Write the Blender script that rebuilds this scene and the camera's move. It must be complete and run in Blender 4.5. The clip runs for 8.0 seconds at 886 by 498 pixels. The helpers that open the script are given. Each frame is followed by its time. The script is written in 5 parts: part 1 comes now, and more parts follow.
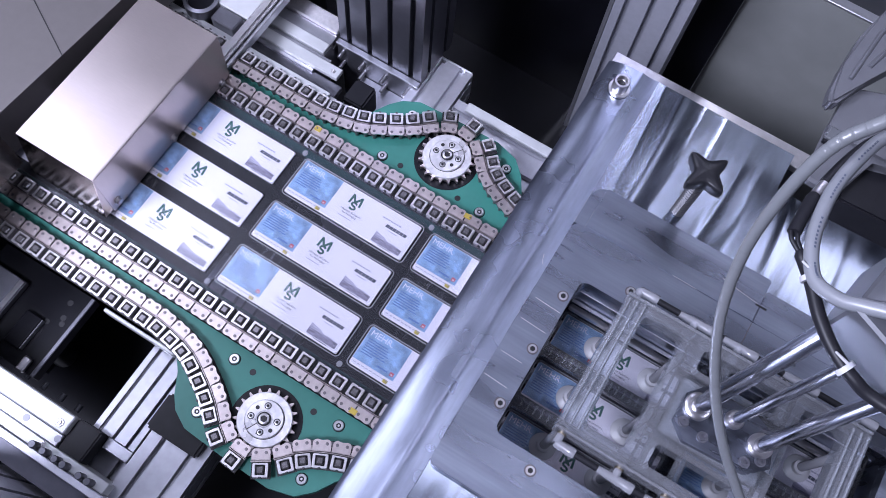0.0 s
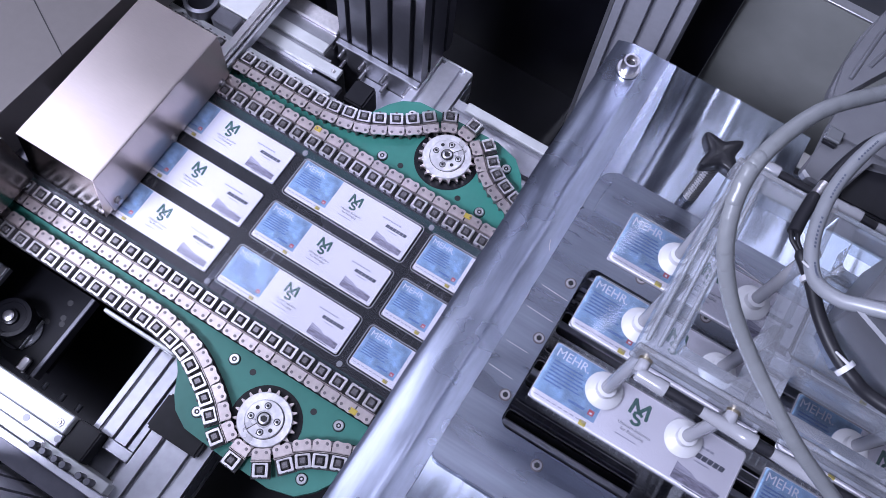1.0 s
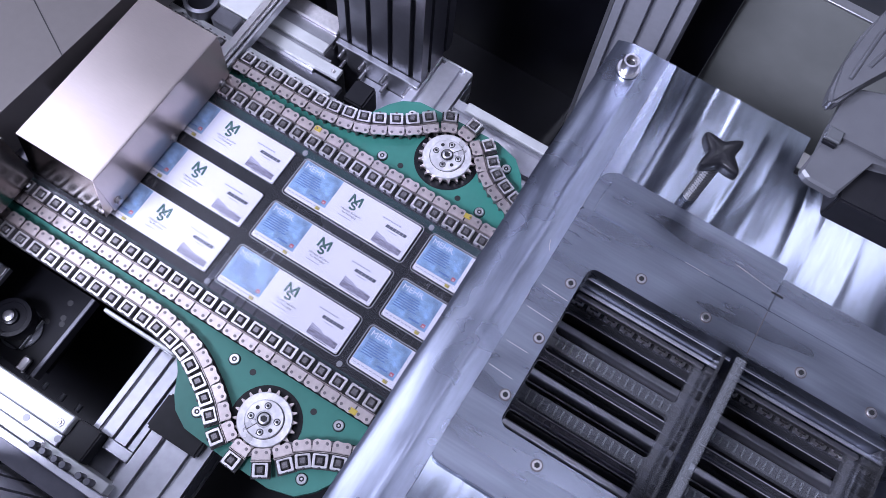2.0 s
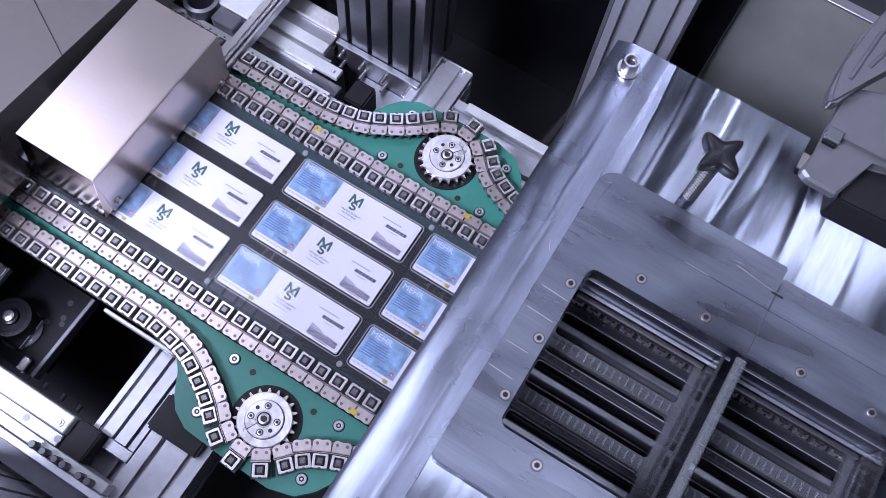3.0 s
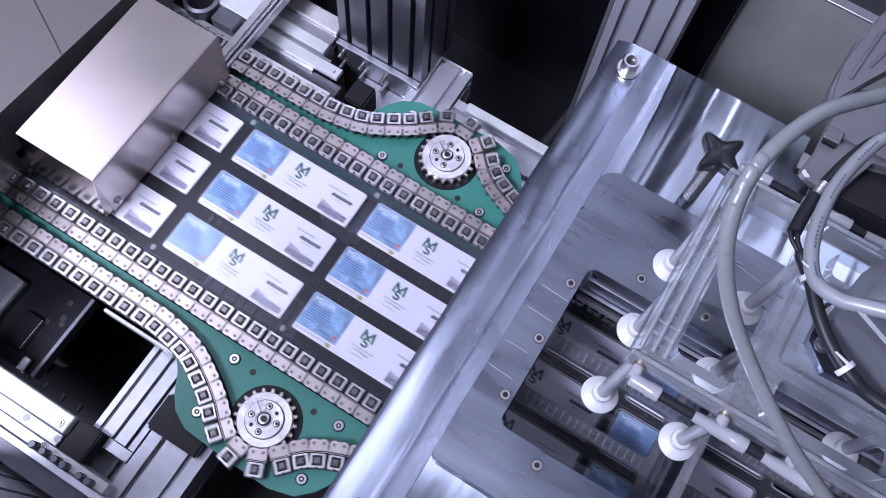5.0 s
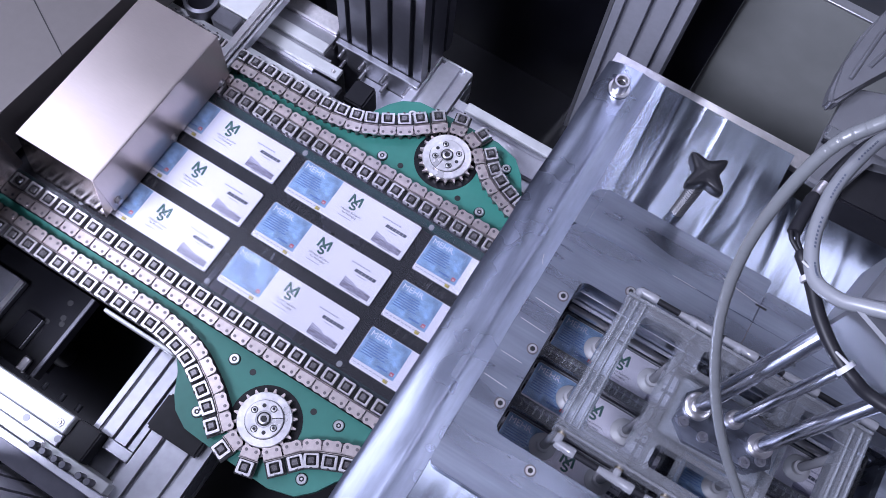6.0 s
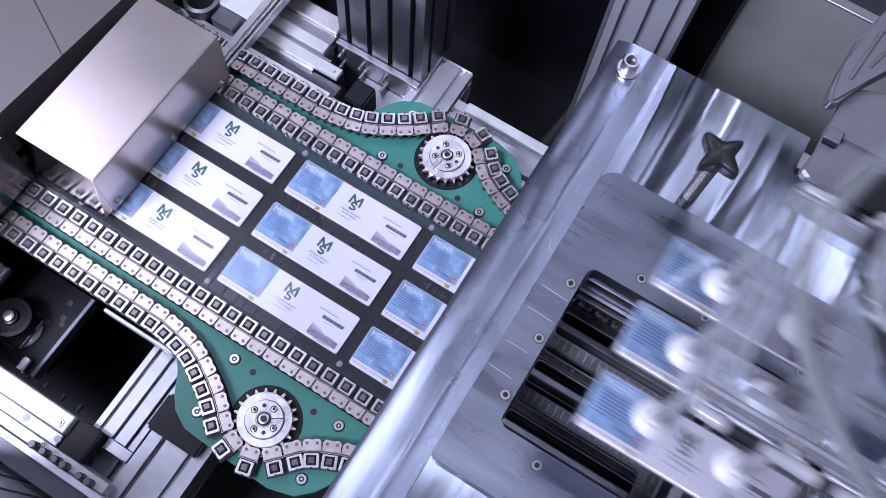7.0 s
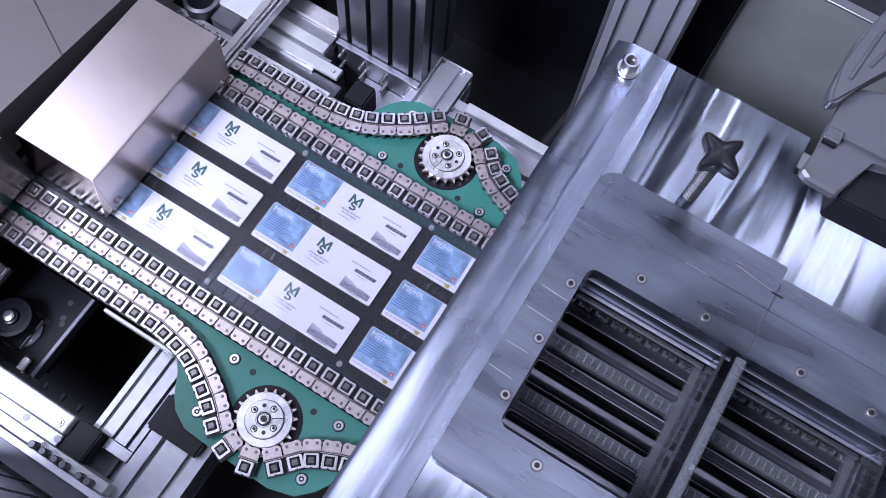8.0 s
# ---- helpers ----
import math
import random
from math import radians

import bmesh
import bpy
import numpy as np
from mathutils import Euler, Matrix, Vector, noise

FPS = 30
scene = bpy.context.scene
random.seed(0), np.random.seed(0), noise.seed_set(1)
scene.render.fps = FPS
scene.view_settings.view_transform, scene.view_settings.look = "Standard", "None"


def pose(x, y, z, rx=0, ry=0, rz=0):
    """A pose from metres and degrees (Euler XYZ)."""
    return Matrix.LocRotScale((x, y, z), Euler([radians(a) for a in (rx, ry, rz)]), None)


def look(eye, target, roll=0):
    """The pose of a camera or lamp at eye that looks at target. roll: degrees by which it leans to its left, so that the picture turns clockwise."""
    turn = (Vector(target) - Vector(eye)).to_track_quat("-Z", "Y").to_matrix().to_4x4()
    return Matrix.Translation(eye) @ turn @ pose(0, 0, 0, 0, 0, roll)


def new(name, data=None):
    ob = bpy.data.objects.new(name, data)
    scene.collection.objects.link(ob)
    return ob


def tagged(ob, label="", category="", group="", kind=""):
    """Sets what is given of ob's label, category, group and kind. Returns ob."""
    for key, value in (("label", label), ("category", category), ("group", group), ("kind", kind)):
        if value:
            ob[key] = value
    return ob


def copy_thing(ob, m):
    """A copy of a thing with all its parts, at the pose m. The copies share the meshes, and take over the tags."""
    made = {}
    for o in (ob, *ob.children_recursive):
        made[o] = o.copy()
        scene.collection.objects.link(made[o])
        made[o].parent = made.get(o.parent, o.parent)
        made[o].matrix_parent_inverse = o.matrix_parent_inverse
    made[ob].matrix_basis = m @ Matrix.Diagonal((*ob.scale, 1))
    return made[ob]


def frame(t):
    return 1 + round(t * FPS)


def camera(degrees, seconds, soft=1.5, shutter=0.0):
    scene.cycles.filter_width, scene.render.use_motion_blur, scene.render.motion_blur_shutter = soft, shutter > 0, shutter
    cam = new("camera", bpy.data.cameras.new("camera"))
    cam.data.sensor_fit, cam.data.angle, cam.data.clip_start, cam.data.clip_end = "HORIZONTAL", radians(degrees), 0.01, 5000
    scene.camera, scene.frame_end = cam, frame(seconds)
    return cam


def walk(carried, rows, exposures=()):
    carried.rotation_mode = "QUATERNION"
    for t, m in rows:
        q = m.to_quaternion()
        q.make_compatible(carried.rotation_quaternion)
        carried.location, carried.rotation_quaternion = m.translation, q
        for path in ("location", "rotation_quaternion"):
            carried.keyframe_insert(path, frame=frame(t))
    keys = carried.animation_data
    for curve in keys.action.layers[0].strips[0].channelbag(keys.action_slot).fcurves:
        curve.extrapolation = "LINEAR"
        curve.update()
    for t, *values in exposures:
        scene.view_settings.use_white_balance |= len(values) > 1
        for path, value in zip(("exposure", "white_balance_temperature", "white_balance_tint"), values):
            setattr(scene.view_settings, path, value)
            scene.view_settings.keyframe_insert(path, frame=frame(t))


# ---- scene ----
# The web of blister packs runs along +X at z = 0; Y is across the machine; the hall floor is at z = -0.95.
EYE = Matrix(((0.851226, -0.504964, 0.142918, 0.39024), (0.521894, 0.7859, -0.331645, -0.335404),
              (0.055149, 0.356893, 0.932516, 1.075493), (0, 0, 0, 1)))
cam = camera(53.915, 8.0, soft=0.6, shutter=0.5)
walk(cam, [(0.0, EYE), (8.0, EYE)], exposures=((0.0, 0.12, 6500, 10), (8.0, 0.12, 6500, 10)))

# ---- light ----
world = bpy.data.worlds.new("hall_air")
scene.world = world
world.use_nodes = True
world.node_tree.nodes["Background"].inputs[0].default_value = (0.62, 0.62, 0.78, 1)
world.node_tree.nodes["Background"].inputs[1].default_value = 0.25
# Unseen lamps, added to light the web and give the metal its reflections.
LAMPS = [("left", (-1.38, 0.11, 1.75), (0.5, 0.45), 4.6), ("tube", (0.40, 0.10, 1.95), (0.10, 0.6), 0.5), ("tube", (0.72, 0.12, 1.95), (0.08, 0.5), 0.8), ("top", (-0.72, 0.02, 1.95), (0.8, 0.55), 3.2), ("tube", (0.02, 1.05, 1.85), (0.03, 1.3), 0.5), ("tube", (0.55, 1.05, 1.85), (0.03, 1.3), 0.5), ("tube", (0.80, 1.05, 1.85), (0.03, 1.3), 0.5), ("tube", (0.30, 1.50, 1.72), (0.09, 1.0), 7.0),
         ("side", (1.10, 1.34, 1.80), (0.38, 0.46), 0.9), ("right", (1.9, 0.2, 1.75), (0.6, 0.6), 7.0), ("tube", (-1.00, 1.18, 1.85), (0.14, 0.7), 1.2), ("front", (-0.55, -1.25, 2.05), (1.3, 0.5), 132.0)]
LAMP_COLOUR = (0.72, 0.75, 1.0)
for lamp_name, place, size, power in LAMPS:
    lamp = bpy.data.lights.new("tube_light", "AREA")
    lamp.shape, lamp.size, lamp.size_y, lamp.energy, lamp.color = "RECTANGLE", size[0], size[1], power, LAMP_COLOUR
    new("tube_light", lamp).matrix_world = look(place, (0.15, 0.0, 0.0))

AX = -0.0455       # the middle of the web
PITCH = 0.2032     # one column of packs
LANE = 0.07434     # one lane of packs
CLIP = 2 * PITCH / 16.5


# ---- materials ----
def material(name, colour, rough=0.5, metal=0.0, grain=0.0, scale=40.0, stretch=(1, 1, 1), bump=0.0, patch=0.0, patch_scale=6.0, spec=0.5,
             coat=0.0, transmission=0.0, random_tone=0.0, rough_var=0.0, patch_stretch=(1, 1, 1)):
    m = bpy.data.materials.new(name)
    m.use_nodes = True
    nt = m.node_tree
    b = nt.nodes["Principled BSDF"]
    b.inputs["Base Color"].default_value = (*colour, 1)
    b.inputs["Roughness"].default_value = rough
    b.inputs["Metallic"].default_value = metal
    b.inputs["Specular IOR Level"].default_value = spec
    b.inputs["Coat Weight"].default_value = coat
    b.inputs["Transmission Weight"].default_value = transmission
    if grain or bump or patch or random_tone or rough_var:
        tc = nt.nodes.new("ShaderNodeTexCoord")
        mp = nt.nodes.new("ShaderNodeMapping")
        mp.inputs["Scale"].default_value = stretch
        nt.links.new(tc.outputs["Object"], mp.inputs["Vector"])
        n1 = nt.nodes.new("ShaderNodeTexNoise")
        n1.inputs["Scale"].default_value, n1.inputs["Detail"].default_value = scale, 4
        nt.links.new(mp.outputs[0], n1.inputs["Vector"])
        n2 = nt.nodes.new("ShaderNodeTexNoise")
        n2.inputs["Scale"].default_value, n2.inputs["Detail"].default_value = patch_scale, 3
        mp2 = nt.nodes.new("ShaderNodeMapping")
        mp2.inputs["Scale"].default_value = patch_stretch
        nt.links.new(tc.outputs["Object"], mp2.inputs["Vector"])
        nt.links.new(mp2.outputs[0], n2.inputs["Vector"])
        tone = None
        for noise_node, amount in ((n1, grain), (n2, patch)):
            if amount:
                r = nt.nodes.new("ShaderNodeMapRange")
                r.inputs["From Min"].default_value, r.inputs["From Max"].default_value = 0.3, 0.7
                r.inputs["To Min"].default_value, r.inputs["To Max"].default_value = 1 - amount, 1 + amount * 0.5
                nt.links.new(noise_node.outputs["Fac"], r.inputs["Value"])
                if tone:
                    mul = nt.nodes.new("ShaderNodeMath")
                    mul.operation = "MULTIPLY"
                    nt.links.new(tone, mul.inputs[0]), nt.links.new(r.outputs[0], mul.inputs[1])
                    tone = mul.outputs[0]
                else:
                    tone = r.outputs[0]
        if random_tone:
            info = nt.nodes.new("ShaderNodeObjectInfo")
            r = nt.nodes.new("ShaderNodeMapRange")
            r.inputs["To Min"].default_value, r.inputs["To Max"].default_value = 1 - random_tone, 1.0
            nt.links.new(info.outputs["Random"], r.inputs["Value"])
            if tone:
                mul = nt.nodes.new("ShaderNodeMath")
                mul.operation = "MULTIPLY"
                nt.links.new(tone, mul.inputs[0]), nt.links.new(r.outputs[0], mul.inputs[1])
                tone = mul.outputs[0]
            else:
                tone = r.outputs[0]
        if tone:
            mix = nt.nodes.new("ShaderNodeVectorMath")
            mix.operation = "SCALE"
            mix.inputs[0].default_value = colour
            nt.links.new(tone, mix.inputs["Scale"])
            nt.links.new(mix.outputs[0], b.inputs["Base Color"])
        if rough_var:
            r = nt.nodes.new("ShaderNodeMapRange")
            r.inputs["From Min"].default_value, r.inputs["From Max"].default_value = 0.3, 0.7
            r.inputs["To Min"].default_value, r.inputs["To Max"].default_value = max(rough - rough_var, 0.03), rough + rough_var
            nt.links.new(n2.outputs["Fac"], r.inputs["Value"])
            nt.links.new(r.outputs[0], b.inputs["Roughness"])
        if bump:
            bp = nt.nodes.new("ShaderNodeBump")
            bp.inputs["Strength"].default_value, bp.inputs["Distance"].default_value = bump, 0.001
            nt.links.new(n1.outputs["Fac"], bp.inputs["Height"])
            nt.links.new(bp.outputs[0], b.inputs["Normal"])
    return m


def film_material(name, tint, gloss_rough, veil=0.0, ior=1.5):
    """Thin clear plastic: see-through, with a Fresnel gloss and a slight milky veil."""
    m = bpy.data.materials.new(name)
    m.use_nodes = True
    nt = m.node_tree
    nt.nodes.remove(nt.nodes["Principled BSDF"])
    out = nt.nodes["Material Output"]
    clear = nt.nodes.new("ShaderNodeBsdfTransparent")
    clear.inputs[0].default_value = (*tint, 1)
    milk = nt.nodes.new("ShaderNodeBsdfDiffuse")
    milk.inputs[0].default_value = (0.75, 0.76, 0.82, 1)
    m1 = nt.nodes.new("ShaderNodeMixShader")
    m1.inputs[0].default_value = veil
    nt.links.new(clear.outputs[0], m1.inputs[1]), nt.links.new(milk.outputs[0], m1.inputs[2])
    gloss = nt.nodes.new("ShaderNodeBsdfGlossy")
    gloss.inputs["Roughness"].default_value = gloss_rough
    fres = nt.nodes.new("ShaderNodeFresnel")
    fres.inputs[0].default_value = ior
    tc = nt.nodes.new("ShaderNodeTexCoord")
    n = nt.nodes.new("ShaderNodeTexNoise")
    n.inputs["Scale"].default_value = 30
    bp = nt.nodes.new("ShaderNodeBump")
    bp.inputs["Strength"].default_value, bp.inputs["Distance"].default_value = 0.012, 0.002
    nt.links.new(tc.outputs["Object"], n.inputs["Vector"]), nt.links.new(n.outputs["Fac"], bp.inputs["Height"])
    nt.links.new(bp.outputs[0], gloss.inputs["Normal"])
    m2 = nt.nodes.new("ShaderNodeMixShader")
    nt.links.new(fres.outputs[0], m2.inputs[0]), nt.links.new(m1.outputs[0], m2.inputs[1]), nt.links.new(gloss.outputs[0], m2.inputs[2])
    nt.links.new(m2.outputs[0], out.inputs[0])
    return m


MAT = {
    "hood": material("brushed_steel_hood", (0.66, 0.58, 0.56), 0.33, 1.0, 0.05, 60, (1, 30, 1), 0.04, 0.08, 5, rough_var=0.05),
    # Steel darkened in colour for the dim reflections in skirt and jaw face.
    "darkened_steel": material("dull_dark_steel", (0.20, 0.18, 0.175), 0.20, 1.0, 0.08, 60, (30, 1, 1), 0.03, 0.2, 8, rough_var=0.05),
    "guard": material("grey_painted_guard", (0.112, 0.102, 0.100), 0.42, 0.2, 0.04, 80, bump=0.02, patch=0.06),
    "alu": material("anodised_aluminium", (0.64, 0.64, 0.69), 0.36, 0.9, 0.08, 90, (1, 1, 1), 0.03, 0.1, 9, rough_var=0.08),
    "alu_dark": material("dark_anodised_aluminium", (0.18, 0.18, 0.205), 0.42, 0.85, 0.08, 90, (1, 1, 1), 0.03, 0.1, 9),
    "satin": material("satin_aluminium_lip", (0.49, 0.535, 0.665), 0.30, 1.0, 0.08, 30, (10, 1.5, 8), 0.05, 0.16, 9, rough_var=0.06),
    "white": material("pale_coated_aluminium", (0.60, 0.61, 0.62), 0.4, 0.35, 0.05, 60, bump=0.03, patch=0.1),
    # Near-black, lowered until the parts below the chain stay dim.
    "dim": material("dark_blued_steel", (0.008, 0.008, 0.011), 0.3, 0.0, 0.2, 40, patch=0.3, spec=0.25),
    "polished": material("polished_aluminium_sheet", (0.56, 0.615, 0.73), 0.14, 1.0, 0.08, 20, (12, 1.6, 8), 0.012, 0.32, 6, rough_var=0.07, patch_stretch=(5, 1, 1)),
    # Stretched colour patches paint streaky reflections into the machined metal.
    "machined": material("machined_aluminium", (0.315, 0.342, 0.412), 0.30, 1.0, 0.07, 30, (0.5, 14, 3), 0.010, 0.34, 7, rough_var=0.12, patch_stretch=(0.7, 4, 1)),
    "steel": material("bright_steel", (0.70, 0.68, 0.70), 0.28, 1.0, 0.06, 120, bump=0.03, patch=0.08),
    "chrome": material("ground_steel_rod", (0.56, 0.56, 0.60), 0.16, 1.0, 0.06, 40, (1, 1, 6)),
    "link": material("nickel_chain_plate", (0.76, 0.67, 0.66), 0.32, 0.97, 0.10, 200, bump=0.05, patch=0.1, patch_scale=30, random_tone=0.22),
    "thread": material("dark_threaded_steel", (0.07, 0.07, 0.075), 0.38, 0.7, 0.1, 200),
    "pin": material("dark_chain_pin", (0.20, 0.18, 0.19), 0.35, 0.8),
    "clip": material("nickel_clip", (0.88, 0.85, 0.87), 0.30, 0.97, 0.08, 160, patch=0.08, patch_scale=40, random_tone=0.2),
    "jaw": material("dark_steel_jaw", (0.27, 0.255, 0.265), 0.26, 0.85, 0.15, 200, random_tone=0.3),
    # Shade inside gaps, hollows and bores, put in as near-black.
    "gap_dark": material("oiled_gap", (0.02, 0.02, 0.022), 0.4, 0.2),
    "green": material("green_machine_plastic", (0.036, 0.195, 0.155), 0.42, 0.0, 0.07, 60, bump=0.03, patch=0.12, patch_scale=9),
    "black": material("black_plastic", (0.010, 0.010, 0.013), 0.5, 0.0, 0.2, 90, bump=0.05, spec=0.25),
    "knob": material("moulded_black_plastic", (0.012, 0.012, 0.015), 0.30, 0.0, 0.1, 90, bump=0.02, spec=0.5),
    # Near-black that puts deep shade below, behind and inside parts into their colour.
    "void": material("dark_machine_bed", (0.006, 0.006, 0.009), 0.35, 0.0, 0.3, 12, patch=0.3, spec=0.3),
    "rubber": material("black_rubber_tube", (0.010, 0.010, 0.013), 0.45, spec=0.25),
    "paper": material("white_printed_card", (0.87, 0.85, 0.89), 0.45, 0.0, 0.02, 300, coat=0.3),
    "blue": material("sky_blue_print", (0.30, 0.50, 0.74), 0.45, 0.0, 0.16, 90, patch=0.42, patch_scale=45, coat=0.3),
    "print_dark": material("dark_print", (0.05, 0.06, 0.09), 0.5),
    "print_grey": material("grey_print", (0.40, 0.40, 0.47), 0.5),
    "print_blue": material("deep_blue_print", (0.10, 0.21, 0.45), 0.5),
    "print_white": material("white_print", (0.88, 0.90, 0.95), 0.5),
    "print_green": material("dark_green_print", (0.004, 0.105, 0.078), 0.5),
    "print_photo": material("violet_grey_photo_print", (0.30, 0.28, 0.36), 0.5, 0.0, 0.6, 120, (1, 3, 1)),
    "print_haze": material("pale_violet_print", (0.52, 0.50, 0.60), 0.5, 0.0, 0.4, 90, (1, 3, 1)),
    "print_red": material("red_print", (0.55, 0.07, 0.09), 0.5),
    "print_yellow": material("yellow_print", (0.55, 0.45, 0.06), 0.5, 0.0, 0.5, 250),
    "film": film_material("clear_film", (0.70, 0.70, 0.76), 0.19, 0.026, 1.36),
    "rim": film_material("blister_rim", (0.8, 0.8, 0.84), 0.08, 0.16),
    # Extra milky veil puts the glints into film edges and notches.
    "film_edge": film_material("thick_film_edge", (0.75, 0.75, 0.8), 0.10, 0.30),
    "tray": film_material("clear_blister_plastic", (0.95, 0.95, 0.97), 0.06, 0.03),
    "acrylic": film_material("clear_acrylic", (0.90, 0.93, 0.95), 0.10, 0.09),
    "frosted": film_material("frosted_acrylic", (0.86, 0.90, 0.93), 0.16, 0.125),
    "rib": film_material("clear_acrylic_rib", (0.88, 0.93, 0.95), 0.08, 0.20),
    "post": material("anodised_post", (0.42, 0.425, 0.48), 0.4, 0.45, 0.06, 90, bump=0.02, patch=0.08),
    # Aluminium again, darkened in colour where the lamps left it too bright.
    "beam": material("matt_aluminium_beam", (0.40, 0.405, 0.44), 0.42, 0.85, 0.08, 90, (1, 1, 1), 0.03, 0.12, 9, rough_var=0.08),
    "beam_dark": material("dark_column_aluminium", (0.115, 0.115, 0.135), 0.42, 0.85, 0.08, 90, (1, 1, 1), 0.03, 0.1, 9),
    "tube": material("milky_plastic_tube", (0.14, 0.147, 0.155), 0.30, 0.0, 0.05, 40, spec=0.4),
    "stem": film_material("grey_translucent_tube", (0.58, 0.58, 0.64), 0.15, 0.30),
    "silicone": material("white_silicone", (0.42, 0.42, 0.44), 0.4, 0.0, 0.03, 80),
    "fitting": film_material("translucent_plastic_fitting", (0.78, 0.78, 0.82), 0.14, 0.28),
    "tie": material("white_nylon_tie", (0.42, 0.42, 0.45), 0.35),
    "brass": material("brass_ring", (0.38, 0.33, 0.25), 0.35, 1.0),
    "hose": material("grey_cable_sheath", (0.17, 0.178, 0.195), 0.36, 0.0, 0.05, 60),
    "grey": material("grey_painted_metal", (0.085, 0.088, 0.100), 0.38, 0.3, 0.06, 50, bump=0.03, patch=0.08),
    "ground": material("ground_steel_disc", (0.82, 0.80, 0.83), 0.32, 0.6, 0.10, 160, (1, 1, 1), 0.05, 0.2, 40, rough_var=0.08),
    "divider": film_material("clear_acrylic_divider", (0.93, 0.95, 0.97), 0.06, 0.035),
    "tinted": film_material("tinted_clear_plate", (0.36, 0.37, 0.44), 0.10, 0.085),
    "panel": material("grey_sheet_panel", (0.22, 0.227, 0.22), 0.45, 0.1, 0.08, 20, patch=0.15, patch_scale=3),
    "grey_light": material("light_grey_painted_metal", (0.11, 0.112, 0.125), 0.36, 0.25, 0.06, 50, bump=0.03, patch=0.08),
    "grey_dark": material("dark_grey_panel", (0.10, 0.105, 0.115), 0.5, 0.1, 0.08, 20, patch=0.15, patch_scale=3),
    "wall": material("hall_wall_paint", (0.36, 0.36, 0.385), 0.7, 0.0, 0.06, 6, patch=0.1, patch_scale=1.5),
    "ceiling": material("hall_ceiling_paint", (0.42, 0.42, 0.44), 0.7, 0.0, 0.04, 6),
    "yellow": material("yellow_marked_link", (0.62, 0.47, 0.10), 0.4, 0.6),
}
# Weak glow of the added panels, which the metal reflects.
glow = bpy.data.materials.new("lamp_diffuser")
glow.use_nodes = True
glow.node_tree.nodes["Principled BSDF"].inputs["Emission Color"].default_value = (*LAMP_COLOUR, 1)
glow.node_tree.nodes["Principled BSDF"].inputs["Emission Strength"].default_value = 0.3
MAT["glow"] = glow


# ---- mesh tools ----
def part(name, bm, mat, parent=None, label="", smooth=False):
    me = bpy.data.meshes.new(name)
    bmesh.ops.recalc_face_normals(bm, faces=bm.faces[:])
    bm.to_mesh(me)
    bm.free()
    me.materials.append(MAT[mat] if isinstance(mat, str) else mat)
    if smooth:
        for f in me.polygons:
            f.use_smooth = True
        me.set_sharp_from_angle(angle=radians(38))
    ob = new(name, me)
    if parent:
        ob.parent = parent
    if label:
        ob["label"] = label
    return ob


def thing(name, label, category, group="", kind="", at=(0, 0, 0)):
    ob = new(name)
    ob.empty_display_size = 0.02
    ob.location = at
    return tagged(ob, label, category, group, kind)


def again(ob, parent, m=None, name=None):
    """A further part on the same mesh."""
    o = new(name or ob.name.split(".")[0], ob.data)
    o.parent = parent
    if m is not None:
        o.matrix_basis = m
    if "label" in ob:
        o["label"] = ob["label"]
    return o


def box(bm, lo, hi, bevel=0.0, seg=1):
    v = [bm.verts.new((x, y, z)) for z in (lo[2], hi[2]) for y in (lo[1], hi[1]) for x in (lo[0], hi[0])]
    fs = [bm.faces.new([v[i] for i in q]) for q in ((0, 2, 3, 1), (4, 5, 7, 6), (0, 1, 5, 4), (2, 6, 7, 3), (0, 4, 6, 2), (1, 3, 7, 5))]
    if bevel:
        es = list({e for f in fs for e in f.edges})
        bmesh.ops.bevel(bm, geom=es, offset=bevel, segments=seg, affect="EDGES")
    return bm


def boxes(*items, bevel=0.0, seg=1):
    bm = bmesh.new()
    for lo, hi in items:
        box(bm, lo, hi, bevel, seg)
    return bm


def tube(bm, pts, radii, n=16, caps=True):
    """A round bar along points; radii: one number or one for each point."""
    pts = [Vector(q) for q in pts]
    radii = [radii] * len(pts) if isinstance(radii, (int, float)) else list(radii)
    rings, a = [], None
    for i, q in enumerate(pts):
        d = (pts[min(i + 1, len(pts) - 1)] - pts[max(i - 1, 0)])
        if d.length < 1e-9:
            d = Vector((0, 0, 1))
        d.normalize()
        if a is None:
            a = d.orthogonal().normalized()
        a = (a - d * a.dot(d)).normalized()
        b = d.cross(a)
        rings.append([bm.verts.new(q + (a * math.cos(2 * math.pi * k / n) + b * math.sin(2 * math.pi * k / n)) * radii[i]) for k in range(n)])
    for r0, r1 in zip(rings, rings[1:]):
        for k in range(n):
            bm.faces.new((r0[k], r0[(k + 1) % n], r1[(k + 1) % n], r1[k]))
    if caps:
        bm.faces.new(rings[0][::-1]), bm.faces.new(rings[-1])
    return bm


def lathe(bm, centre, profile, n=24):
    """Profile: (radius, z) from bottom to top round the vertical through centre."""
    cx, cy, cz = centre
    rings = []
    for r, z in profile:
        rings.append([bm.verts.new((cx + r * math.cos(2 * math.pi * k / n), cy + r * math.sin(2 * math.pi * k / n), cz + z)) for k in range(n)])
    for r0, r1 in zip(rings, rings[1:]):
        for k in range(n):
            bm.faces.new((r0[k], r0[(k + 1) % n], r1[(k + 1) % n], r1[k]))
    bm.faces.new(rings[0][::-1]), bm.faces.new(rings[-1])
    return bm


